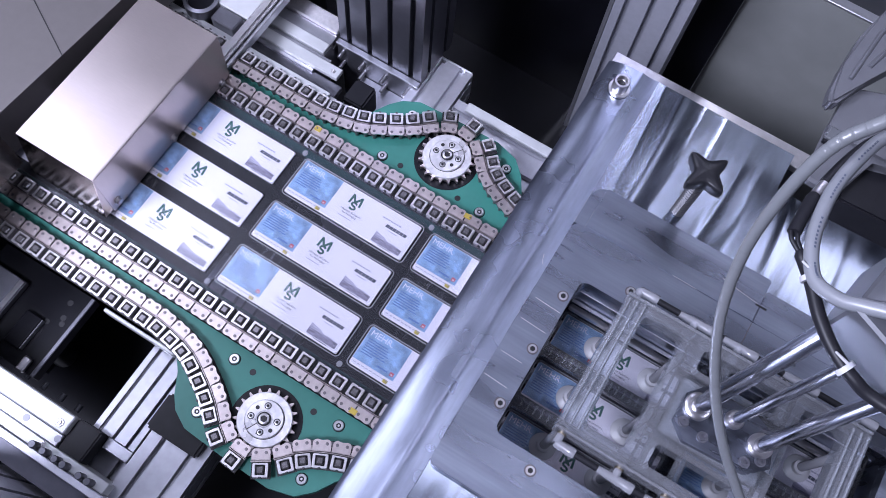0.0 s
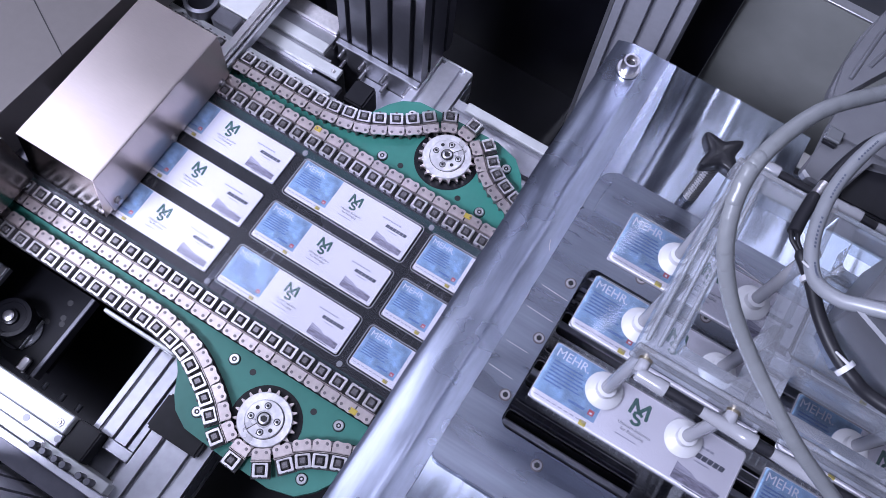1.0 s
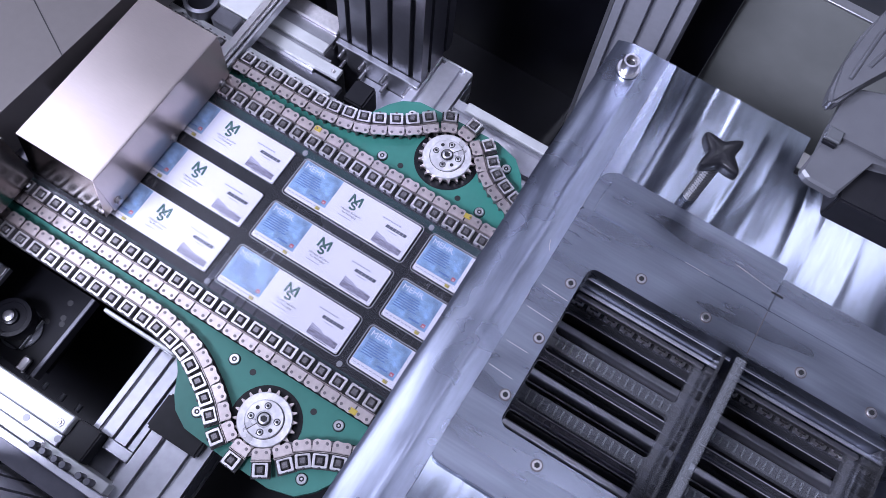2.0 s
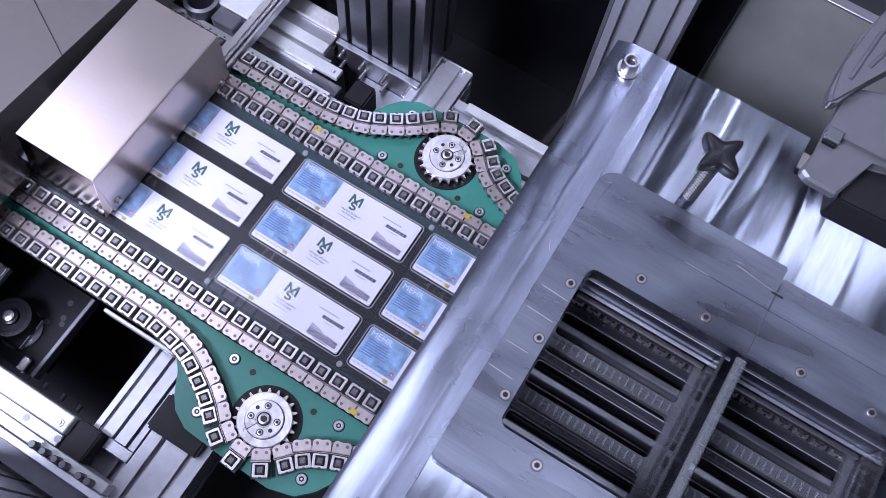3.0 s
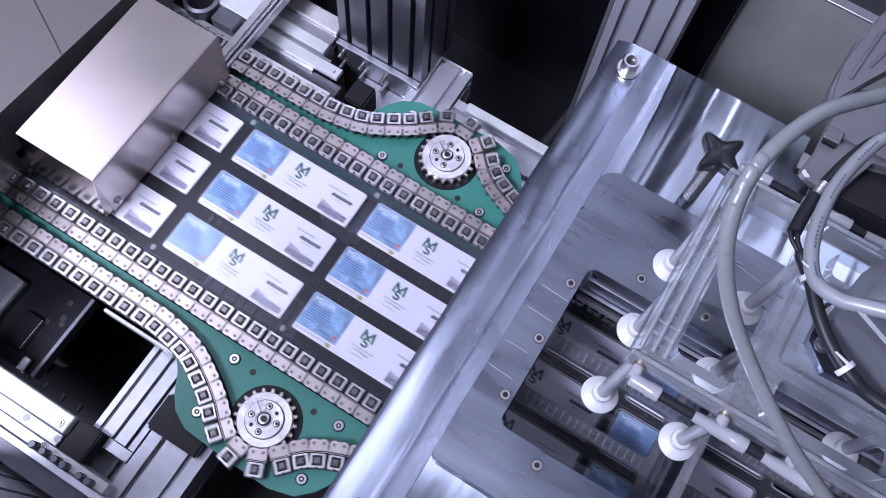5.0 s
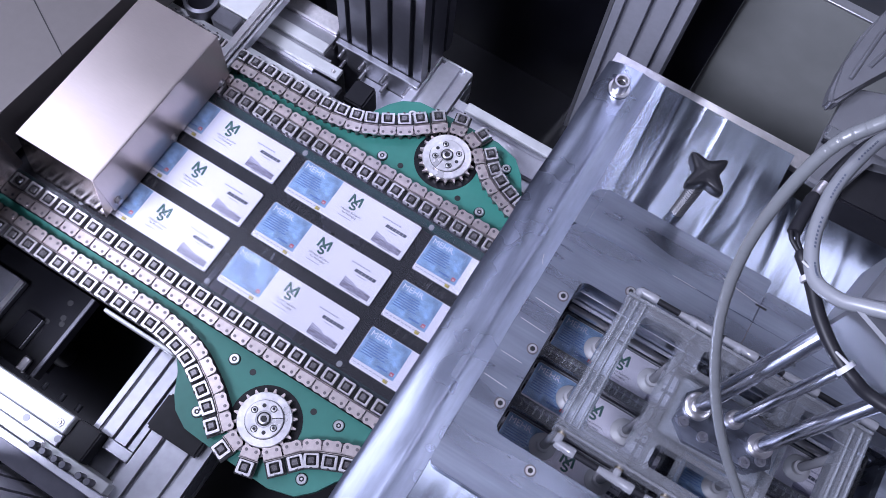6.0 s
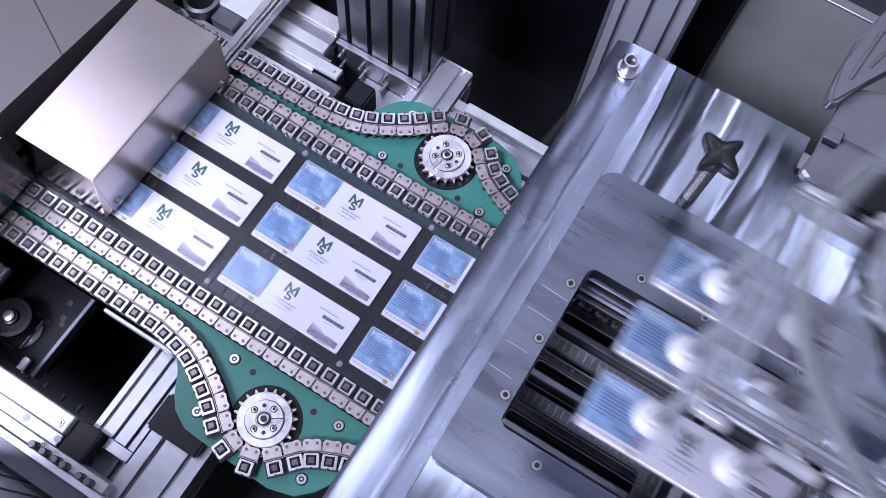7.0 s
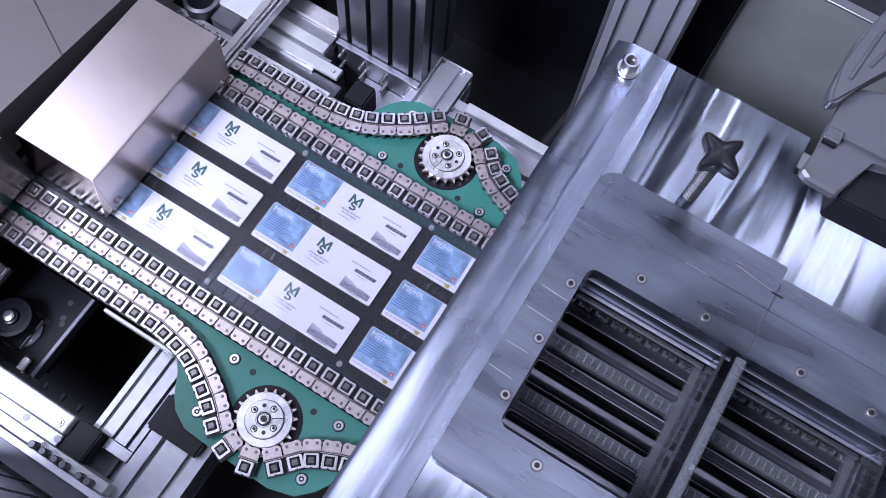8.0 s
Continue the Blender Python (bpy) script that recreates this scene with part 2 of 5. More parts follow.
def spline(pts, n=8):
    """Points on a smooth curve through pts."""
    pts = [Vector(q) for q in pts]
    p = [pts[0] * 2 - pts[1]] + pts + [pts[-1] * 2 - pts[-2]]
    out = []
    for i in range(1, len(p) - 2):
        for k in range(n):
            t = k / n
            out.append(0.5 * ((2 * p[i]) + (p[i + 1] - p[i - 1]) * t + (2 * p[i - 1] - 5 * p[i] + 4 * p[i + 1] - p[i + 2]) * t * t
                              + (3 * p[i] - 3 * p[i + 1] + p[i + 2] - p[i - 1]) * t ** 3))
    return out + [pts[-1]]


def round_rect(x0, y0, x1, y1, r, n=4):
    out = []
    for cx, cy, a0 in ((x1 - r, y1 - r, 0), (x0 + r, y1 - r, 90), (x0 + r, y0 + r, 180), (x1 - r, y0 + r, 270)):
        for k in range(n + 1):
            a = radians(a0 + 90 * k / n)
            out.append((cx + r * math.cos(a), cy + r * math.sin(a)))
    return out


def prism(bm, loop, z0, z1):
    lo = [bm.verts.new((x, y, z0)) for x, y in loop]
    hi = [bm.verts.new((x, y, z1)) for x, y in loop]
    bm.faces.new(lo[::-1]), bm.faces.new(hi)
    for k in range(len(loop)):
        bm.faces.new((lo[k], lo[(k + 1) % len(loop)], hi[(k + 1) % len(loop)], hi[k]))
    return bm


def holed(bm, outer, hole, z0, z1, r, n=4, r_out=0.0005, floor_z=None):
    """A plate cell (x0, y0, x1, y1) with a rounded opening; floor_z lengthens the opening's wall downwards."""
    a, b = round_rect(*outer, r_out, n), round_rect(*hole, r, n)
    k = len(a)
    top_a, top_b = [bm.verts.new((*q, z1)) for q in a], [bm.verts.new((*q, z1)) for q in b]
    low_a, low_b = [bm.verts.new((*q, z0)) for q in a], [bm.verts.new((*q, z0)) for q in b]
    for i in range(k):
        j = (i + 1) % k
        bm.faces.new((top_a[i], top_a[j], top_b[j], top_b[i]))
        bm.faces.new((low_b[i], low_b[j], low_a[j], low_a[i]))
        bm.faces.new((top_b[i], top_b[j], low_b[j], low_b[i]))
        bm.faces.new((low_a[i], low_a[j], top_a[j], top_a[i]))
    return bm


def ring_wall(bm, hole, r, z0, z1, thick, n=4):
    a = round_rect(hole[0] - thick, hole[1] - thick, hole[2] + thick, hole[3] + thick, r + thick, n)
    b = round_rect(*hole, r, n)
    k = len(a)
    v = [[bm.verts.new((*q, z)) for q in lp] for lp, z in ((a, z0), (a, z1), (b, z1), (b, z0))]
    for i in range(k):
        j = (i + 1) % k
        for s in range(4):
            bm.faces.new((v[s][i], v[s][j], v[(s + 1) % 4][j], v[(s + 1) % 4][i]))
    return bm


def slot_section(w, h, nw, nh, slot=0.0085, lip=0.004, deep=0.011):
    """Outline of a slotted aluminium profile, nw slots on the wide sides and nh on the others."""
    def side(length, n):
        out = []
        for i in range(n):
            c = -length / 2 + length * (i + 0.5) / n
            out += [(c - slot / 2, 0), (c - slot / 2, lip), (c - slot, lip), (c - slot / 2, deep), (c + slot / 2, deep), (c + slot, lip), (c + slot / 2, lip), (c + slot / 2, 0)]
        return out
    pts = []
    pts.append((-w / 2, -h / 2))
    pts += [(u, -h / 2 + d) for u, d in side(w, nw)]
    pts.append((w / 2, -h / 2))
    pts += [(w / 2 - d, u) for u, d in side(h, nh)]
    pts.append((w / 2, h / 2))
    pts += [(-u, h / 2 - d) for u, d in side(w, nw)]
    pts.append((-w / 2, h / 2))
    pts += [(-w / 2 + d, -u) for u, d in side(h, nh)]
    return pts


def profile_bar(name, start, end, w, h, nw, nh, mat, parent=None, label="", across=(0, 0, 1), slot=0.0085):
    """A slotted bar from start to end; w lies along 'across' x direction, h along 'across'."""
    s, e = Vector(start), Vector(end)
    d = (e - s).normalized()
    up = Vector(across)
    side = up.cross(d).normalized()
    bm = bmesh.new()
    loop = slot_section(w, h, nw, nh, slot)
    lo = [bm.verts.new(s + side * x + up * y) for x, y in loop]
    hi = [bm.verts.new(e + side * x + up * y) for x, y in loop]
    bm.faces.new(lo[::-1]), bm.faces.new(hi)
    for k in range(len(loop)):
        bm.faces.new((lo[k], lo[(k + 1) % len(loop)], hi[(k + 1) % len(loop)], hi[k]))
    return part(name, bm, mat, parent, label)


def cap_screw(parent, at, r=0.005, h=0.005, washer=True, name="cap_screw"):
    """A socket head screw with its hollow, on a washer, at the given foot."""
    x, y, z = at
    bm = bmesh.new()
    if washer:
        lathe(bm, at, [(r * 1.75, 0), (r * 1.75, 0.0012), (r * 1.6, 0.0016)], 18)
    lathe(bm, (x, y, z + 0.0016), [(r, 0), (r, h * 0.85), (r * 0.88, h), (r * 0.55, h), (r * 0.5, h * 0.35)], 14)
    return part(name, bm, "steel", parent, "", True)


def hex_hollow(parent, at, r, name="socket_hollow"):
    bm = lathe(bmesh.new(), at, [(r, -0.0004), (r, 0.0003)], 6)
    return part(name, bm, "gap_dark", parent)


def text_mesh(body, size, depth=0.0003):
    cu = bpy.data.curves.new("lettering", "FONT")
    cu.body, cu.size, cu.extrude, cu.resolution_u = body, size, depth, 2
    ob = bpy.data.objects.new("lettering", cu)
    scene.collection.objects.link(ob)
    dg = bpy.context.evaluated_depsgraph_get()
    me = bpy.data.meshes.new_from_object(ob.evaluated_get(dg))
    bpy.data.objects.remove(ob)
    return me


def stroke(bm, pts, w, z0, z1):
    """A flat printed line of width w."""
    for (xa, ya), (xb, yb) in zip(pts, pts[1:]):
        d = Vector((xb - xa, yb - ya))
        d.normalize()
        n = Vector((-d.y, d.x)) * (w / 2)
        e = d * (w * 0.3)
        loop = [(xa - e.x + n.x, ya - e.y + n.y), (xa - e.x - n.x, ya - e.y - n.y), (xb + e.x - n.x, yb + e.y - n.y), (xb + e.x + n.x, yb + e.y + n.y)]
        prism(bm, loop, z0, z1)
    return bm


# ---- hall and machine frame ----
def hall():
    # Unseen hall shell; wall and ceiling tones set what the metal reflects.
    def slab(name, lo, hi, mat, label):
        tagged(part(name, boxes((lo, hi)), mat), label, "structure", kind="structure")
    slab("floor", (-3, -3, -1.0), (3, 3, -0.95), "grey_dark", "dark grey coated hall floor under the machine")
    slab("ceiling", (-3, -3, 2.2), (3, 3, 2.25), "ceiling", "unseen pale hall ceiling added above the machine")
    for n, lo, hi in (("wall_north", (-3, 3, -1), (3, 3.1, 2.25)), ("wall_south", (-3, -3.1, -1), (3, -3, 2.25)),
                      ("wall_east", (3, -3, -1), (3.1, 3, 2.25)), ("wall_west", (-3.1, -3, -1), (-3, 3, 2.25))):
        slab(n, lo, hi, "wall", "unseen plain grey hall wall")
    # Bodies for the unseen lamps, added so that each light has a housing.
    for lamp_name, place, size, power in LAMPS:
        t = thing("light_panel", "white light panel added out of view, in a slim metal frame", "lamp", "light panels over the machine")
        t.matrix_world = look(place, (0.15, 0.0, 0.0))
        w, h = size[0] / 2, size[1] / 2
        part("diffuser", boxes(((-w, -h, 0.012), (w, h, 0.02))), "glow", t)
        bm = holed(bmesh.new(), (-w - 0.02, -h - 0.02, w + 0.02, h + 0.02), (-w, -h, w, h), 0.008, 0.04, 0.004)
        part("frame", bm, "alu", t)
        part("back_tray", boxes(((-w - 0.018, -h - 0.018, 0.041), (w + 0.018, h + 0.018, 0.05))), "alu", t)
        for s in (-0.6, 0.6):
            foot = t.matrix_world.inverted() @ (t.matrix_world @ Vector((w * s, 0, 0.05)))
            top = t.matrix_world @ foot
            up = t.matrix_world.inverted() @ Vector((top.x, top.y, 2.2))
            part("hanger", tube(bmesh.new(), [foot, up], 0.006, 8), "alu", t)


def machine_frame():
    # The bed's near-black colour stands for the unlit space below the web.
    t = thing("machine_bed", "machine bed far below the web, deep shade put in as near-black", "machine bed", kind="structure")
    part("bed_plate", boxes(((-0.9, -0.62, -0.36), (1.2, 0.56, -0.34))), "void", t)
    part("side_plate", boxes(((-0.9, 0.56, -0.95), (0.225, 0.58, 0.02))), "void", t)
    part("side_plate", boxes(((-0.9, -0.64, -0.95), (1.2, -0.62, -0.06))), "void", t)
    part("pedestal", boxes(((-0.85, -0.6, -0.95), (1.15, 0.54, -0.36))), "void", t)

    t = thing("back_rail", "slotted aluminium rail with a pale cover strip behind the chain", "rail", at=(0, 0, 0))
    profile_bar("profile", (-0.9, 0.243, -0.095), (-0.097, 0.243, -0.095), 0.08, 0.08, 2, 2, "alu", t)
    profile_bar("profile", (0.112, 0.243, -0.095), (0.9, 0.243, -0.095), 0.08, 0.08, 2, 2, "alu", t)
    part("cover_strip", boxes(((-0.9, 0.2080, -0.0545), (-0.056, 0.2262, -0.046)), bevel=0.001), "white", t)
    part("groove_strip", boxes(((-0.9, 0.2268, -0.0545), (-0.080, 0.2318, -0.049)), bevel=0.0006), "beam", t)
    part("chain_strip", boxes(((-0.9, 0.1440, -0.0116), (-0.034, 0.1655, -0.0074)), bevel=0.001), "white", t, "bright strip beside the chain clips")
    # Dark strip painted for the shadow band between chain and cover strip.
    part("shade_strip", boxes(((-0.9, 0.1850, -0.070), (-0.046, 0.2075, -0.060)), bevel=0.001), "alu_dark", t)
    part("mount_plate", boxes(((-0.046, 0.180, -0.132), (0.041, 0.262, -0.100)), bevel=0.001), "beam", t)
    part("cover_strip", boxes(((0.13, 0.268, -0.052), (0.9, 0.283, -0.046)), bevel=0.001), "white", t)
    for x in (-0.26, -0.0668):
        cap_screw(t, (x, 0.2160, -0.046), 0.0020, 0.002)
    part("support_foot", boxes(((-0.88, 0.215, -0.34), (-0.84, 0.275, -0.135))), "alu", t)
    part("support_foot", boxes(((0.84, 0.215, -0.34), (0.88, 0.275, -0.135))), "alu", t)

    t = thing("upper_rail", "pale flat aluminium rail beside the hood", "rail")
    part("bar", boxes(((-0.9, 0.273, -0.054), (-0.0975, 0.300, -0.044)), bevel=0.002), "clip", t)
    part("ledge", boxes(((-0.9, 0.2536, -0.0545), (-0.0975, 0.2726, -0.050)), bevel=0.0008), "beam", t)
    part("flat", boxes(((-0.9, 0.2348, -0.0545), (-0.0975, 0.2530, -0.047)), bevel=0.001), "white", t)

    t = thing("column", "slotted aluminium column bolted to a foot plate", "column")
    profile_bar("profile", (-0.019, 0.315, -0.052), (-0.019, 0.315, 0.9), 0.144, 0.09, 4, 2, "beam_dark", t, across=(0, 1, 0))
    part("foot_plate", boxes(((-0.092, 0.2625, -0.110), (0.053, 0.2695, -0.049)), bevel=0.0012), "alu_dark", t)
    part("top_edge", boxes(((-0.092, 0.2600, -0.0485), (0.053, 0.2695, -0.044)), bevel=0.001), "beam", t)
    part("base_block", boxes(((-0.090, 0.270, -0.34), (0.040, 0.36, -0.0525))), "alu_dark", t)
    for x, z in ((-0.080, -0.062), (-0.044, -0.066), (-0.004, -0.066), (0.036, -0.068), (-0.080, -0.090), (-0.044, -0.092), (-0.004, -0.092)):
        part("stud", tube(bmesh.new(), [(x, 0.2625, z), (x, 0.2480, z)], 0.0032, 10), "steel", t, "", True)

    t = thing("cross_beam", "slotted aluminium beam running across under the green plate", "beam", "cross beams")
    profile_bar("profile", (0.0755, 0.02, -0.085), (0.0755, 0.329, -0.085), 0.066, 0.066, 2, 2, "alu", t)
    part("end_cap", boxes(((0.0435, 0.330, -0.117), (0.1075, 0.334, -0.053)), bevel=0.002), "alu", t)
    t = thing("cross_beam", "slotted aluminium beam running across under the green plate", "beam", "cross beams")
    profile_bar("profile", (0.0025, -0.376, -0.083), (0.0025, -0.10, -0.083), 0.062, 0.066, 3, 3, "beam", t, slot=0.0048)
    t = thing("cross_beam", "slotted aluminium beam beside a black end block", "beam", "cross beams")
    profile_bar("profile", (0.075, -0.60, -0.087), (0.075, -0.10, -0.087), 0.080, 0.066, 2, 2, "beam", t, slot=0.0065)
    t = thing("cross_beam", "short aluminium filler beam between two beams", "beam", "cross beams")
    profile_bar("profile", (0.000, -0.60, -0.121), (0.000, -0.379, -0.121), 0.066, 0.06, 2, 1, "beam", t)
    t = thing("cross_beam", "short aluminium spacer lying against the beam end", "beam", "cross beams")
    part("body", boxes(((-0.004, -0.392, -0.0905), (0.034, -0.3765, -0.052)), bevel=0.001), "beam", t)

    t = thing("clamp_block", "matt black plastic clamp block on a beam", "block", "black clamp blocks")
    part("body", boxes(((0.030, -0.342, -0.051), (0.106, -0.292, -0.036)), bevel=0.003, seg=2), "black", t)
    t = thing("clamp_block", "matt black plastic clamp block on a beam", "block", "black clamp blocks")
    part("body", boxes(((-0.0415, -0.4194, -0.062), (-0.006, -0.377, -0.030)), bevel=0.002, seg=2), "black", t)
    t = thing("clamp_block", "matt black plastic clamp block beside the column foot", "block", "black clamp blocks")
    part("body", boxes(((-0.030, 0.1855, -0.0996), (0.004, 0.2255, -0.044)), bevel=0.003, seg=2), "black", t)

    t = thing("front_rail", "bright aluminium rail with screws along the web", "rail")
    part("top_bar", boxes(((-0.9, -0.4030, -0.060), (-0.042, -0.378, -0.020)), bevel=0.0015), "white", t)
    part("groove_bar", boxes(((-0.9, -0.4195, -0.075), (-0.042, -0.4035, -0.026)), bevel=0.001), "beam", t)
    part("lower_bar", boxes(((-0.9, -0.4345, -0.09), (0.040, -0.4200, -0.030)), bevel=0.001), "white", t)
    part("edge_lip", boxes(((-0.9, -0.4450, -0.09), (0.075, -0.4350, -0.024)), bevel=0.001), "alu", t)
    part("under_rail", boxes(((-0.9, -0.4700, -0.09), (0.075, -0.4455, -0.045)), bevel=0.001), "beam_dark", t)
    for x, y, z in ((-0.0539, -0.3934, -0.020), (-0.0594, -0.4264, -0.030), (-0.19, -0.3934, -0.020)):
        cap_screw(t, (x, y, z), 0.0030, 0.002)
    for x in (-0.0614, -0.0457, -0.0280, -0.0152, 0.0090, 0.0218):
        part("bolt", tube(bmesh.new(), [(x, -0.4302, -0.0299), (x, -0.4302, -0.0105), (x, -0.4302, -0.0095)], [0.0046, 0.0046, 0.0040], 12), "alu_dark", t, "", True)
    for x in (-0.0945, -0.0455):
        part("hole_plug", lathe(bmesh.new(), (x, -0.4105, -0.026), [(0.0045, 0), (0.0045, 0.0006)], 16), "alu_dark", t)

    t = thing("column", "slotted aluminium column standing beside the front rail", "column")
    profile_bar("profile", (-0.040, -0.520, -0.34), (-0.040, -0.520, 0.9), 0.180, 0.09, 4, 2, "alu", t, across=(0, 1, 0))
    t = thing("back_column", "slotted aluminium corner post behind the press", "column")
    profile_bar("profile", (0.292, 0.545, -0.95), (0.292, 0.545, 1.6), 0.105, 0.09, 3, 2, "post", t, across=(0, 1, 0))
    part("side_strip", boxes(((0.2325, 0.50, -0.95), (0.2385, 0.52, 1.6))), "alu", t)
    t = thing("loose_cable", "thin dark grey cable hanging behind the chain rail", "cable")
    part("sheath", tube(bmesh.new(), spline([(0.006, 0.500, -0.442), (0.062, 0.500, -0.428), (0.122, 0.500, -0.393), (0.179, 0.500, -0.356), (0.219, 0.500, -0.346), (0.252, 0.500, -0.357)], 6), 0.003, 10), "hose", t, "", True)
    t = thing("back_panel", "dark grey sheet panel behind the press", "panel", kind="structure")
    part("sheet", boxes(((0.40, 0.62, -0.95), (0.95, 0.63, 0.094))), "panel", t)
    # Near-black filler sheet between post and panel.
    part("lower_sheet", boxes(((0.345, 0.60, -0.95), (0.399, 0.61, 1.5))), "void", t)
    part("top_edge", boxes(((0.40, 0.618, 0.0945), (0.95, 0.634, 0.099)), bevel=0.001), "alu", t)
    part("upper_sheet", boxes(((0.40, 0.80, 0.0995), (1.4, 0.81, 0.9))), "panel", t)
    t = thing("outfeed_table", "plain pale outfeed table beyond the press", "table")
    part("top", boxes(((1.33, -0.20, -0.02), (2.0, 0.11, -0.0006)), bevel=0.002), "white", t)
    for x in (1.36, 1.94):
        for y in (-0.18, 0.06):
            part("leg", boxes(((x, y, -0.95), (x + 0.03, y + 0.03, -0.0205))), "alu_dark", t)
    t = thing("press_frame_bar", "pale aluminium bar behind the press plate", "bar")
    part("bar", boxes(((0.29, 0.345, 0.095), (0.60, 0.372, 0.108)), bevel=0.001), "clip", t)
    part("post", boxes(((0.30, 0.35, -0.34), (0.33, 0.37, 0.0945))), "alu_dark", t)
    part("post", boxes(((0.55, 0.35, -0.34), (0.58, 0.37, 0.0945))), "alu_dark", t)


def hood():
    t = thing("infeed_hood", "brushed steel sheet hood over the web", "machine hood")
    x0, x1, y0, y1, z1 = -0.283, -0.163, -0.1425, 0.1062, 0.0977
    bm = boxes(((x0, y0, z1 - 0.002), (x1, y1, z1)), ((x1 - 0.002, y0, 0.006), (x1, y1, z1 - 0.002)),
               ((x0, y1 - 0.002, 0.012), (x1 - 0.002, y1, z1 - 0.002)), ((x0, y0, 0.06), (x1 - 0.002, y0 + 0.002, z1 - 0.002)))
    bmesh.ops.remove_doubles(bm, verts=bm.verts[:], dist=1e-5)
    part("shell", bm, "hood", t)
    bm = bmesh.new()
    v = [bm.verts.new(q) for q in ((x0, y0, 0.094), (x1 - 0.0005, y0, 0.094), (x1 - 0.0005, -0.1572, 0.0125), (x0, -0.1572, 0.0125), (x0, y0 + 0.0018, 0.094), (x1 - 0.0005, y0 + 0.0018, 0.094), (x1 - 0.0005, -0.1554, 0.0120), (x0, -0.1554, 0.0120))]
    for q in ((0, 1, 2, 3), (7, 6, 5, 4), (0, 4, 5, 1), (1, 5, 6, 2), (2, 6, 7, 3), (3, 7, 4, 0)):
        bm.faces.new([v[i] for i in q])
    part("side_skirt", bm, "darkened_steel", t, "sloping steel side sheet")
    bm = bmesh.new()
    v = [bm.verts.new((x, y, z)) for x in (x1 - 0.0018, x1 - 0.0004) for y, z in ((y0 - 0.0002, 0.0935), (-0.1570, 0.0128), (y0 - 0.0002, 0.0128))]
    for q in ((0, 1, 2), (5, 4, 3), (0, 3, 4, 1), (1, 4, 5, 2), (2, 5, 3, 0)):
        bm.faces.new([v[i] for i in q])
    part("front_gusset", bm, "hood", t)
    part("bent_edge", tube(bmesh.new(), [(x1 - 0.0012, y0 + 0.001, z1 - 0.0012), (x1 - 0.0012, y1 - 0.001, z1 - 0.0012)], 0.0018, 10), "hood", t, "", True)
    for y, z in ((y0 + 0.012, 0.020), (-0.018, 0.014), (y1 - 0.018, 0.010)):
        bm = tube(bmesh.new(), [(x1, y, z), (x1 + 0.0015, y, z), (x1 + 0.0015, y, z), (x1 + 0.004, y, z), (x1 + 0.005, y, z)], [0.006, 0.006, 0.0045, 0.0045, 0.0035], 14)
        part("screw", bm, "steel", t, "", True)
    part("rear_bracket", boxes(((-0.325, -0.06, 0.03), (x0 - 0.0003, 0.05, 0.055))), "void", t)

    t = thing("sealing_housing", "grey painted housing in two sheets with a fine seam", "machine housing")
    edge = [(-0.75, -0.45), (-0.3405, -0.45), (-0.3157, -0.1315), (-0.3075, -0.0259), (-0.2995, 0.0818), (-0.283, 0.30), (-0.75, 0.30)]
    part("sheet", prism(bmesh.new(), edge, 0.02, 0.1), "guard", t)
    part("seam", stroke(bmesh.new(), [(-0.3078, -0.0259), (-0.3926, 0.0193), (-0.60, 0.130)], 0.0016, 0.1001, 0.1003), "gap_dark", t, "dark seam between the sheets")
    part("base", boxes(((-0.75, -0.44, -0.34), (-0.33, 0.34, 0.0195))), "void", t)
    t = thing("round_gauge", "dark round gauge with a metal rim beside the hood", "gauge")
    part("rim", lathe(bmesh.new(), (-0.272, 0.185, -0.01), [(0.026, 0), (0.026, 0.02), (0.021, 0.022), (0.020, 0.016)], 28), "alu_dark", t, "", True)
    part("face", lathe(bmesh.new(), (-0.272, 0.185, 0.006), [(0.019, 0), (0.019, 0.001)], 24), "void", t)
    part("post", tube(bmesh.new(), [(-0.272, 0.185, -0.34), (-0.272, 0.185, -0.0105)], 0.012, 12), "alu_dark", t)
    t = thing("side_guide", "bright steel guide bar beside the hood", "guide bar")
    part("bar", boxes(((-0.196, 0.106, 0.0), (-0.180, 0.42, 0.012)), bevel=0.004, seg=2), "steel", t)
    part("flange", boxes(((-0.26, 0.195, -0.004), (-0.1965, 0.42, 0.006)), bevel=0.001), "white", t)
    part("lower_face", boxes(((-0.1795, 0.106, -0.012), (-0.174, 0.42, 0.003)), bevel=0.001), "alu", t)
    part("bracket", boxes(((-0.24, 0.165, -0.02), (-0.20, 0.19, 0.012)), bevel=0.002), "alu_dark", t)
    part("post", boxes(((-0.25, 0.38, -0.34), (-0.2, 0.41, -0.0045))), "alu_dark", t)

    t = thing("tool_carrier", "dark steel carrier plate with drilled holes below the chain", "plate")
    bm = prism(bmesh.new(), [(-0.42, -0.372), (-0.175, -0.372), (-0.172, -0.240), (-0.42, -0.240)], -0.140, -0.1305)
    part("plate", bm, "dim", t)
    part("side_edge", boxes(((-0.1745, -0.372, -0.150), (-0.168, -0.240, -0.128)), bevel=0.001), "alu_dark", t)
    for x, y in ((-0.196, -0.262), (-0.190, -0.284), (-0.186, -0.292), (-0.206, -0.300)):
        part("hole", lathe(bmesh.new(), (x, y, -0.1305), [(0.0042, 0), (0.0042, 0.0004)], 14), "gap_dark", t)
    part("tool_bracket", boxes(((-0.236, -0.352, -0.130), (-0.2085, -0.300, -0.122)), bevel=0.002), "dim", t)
    part("bracket_edge", boxes(((-0.208, -0.350, -0.130), (-0.2064, -0.302, -0.120)), bevel=0.0006), "beam", t)
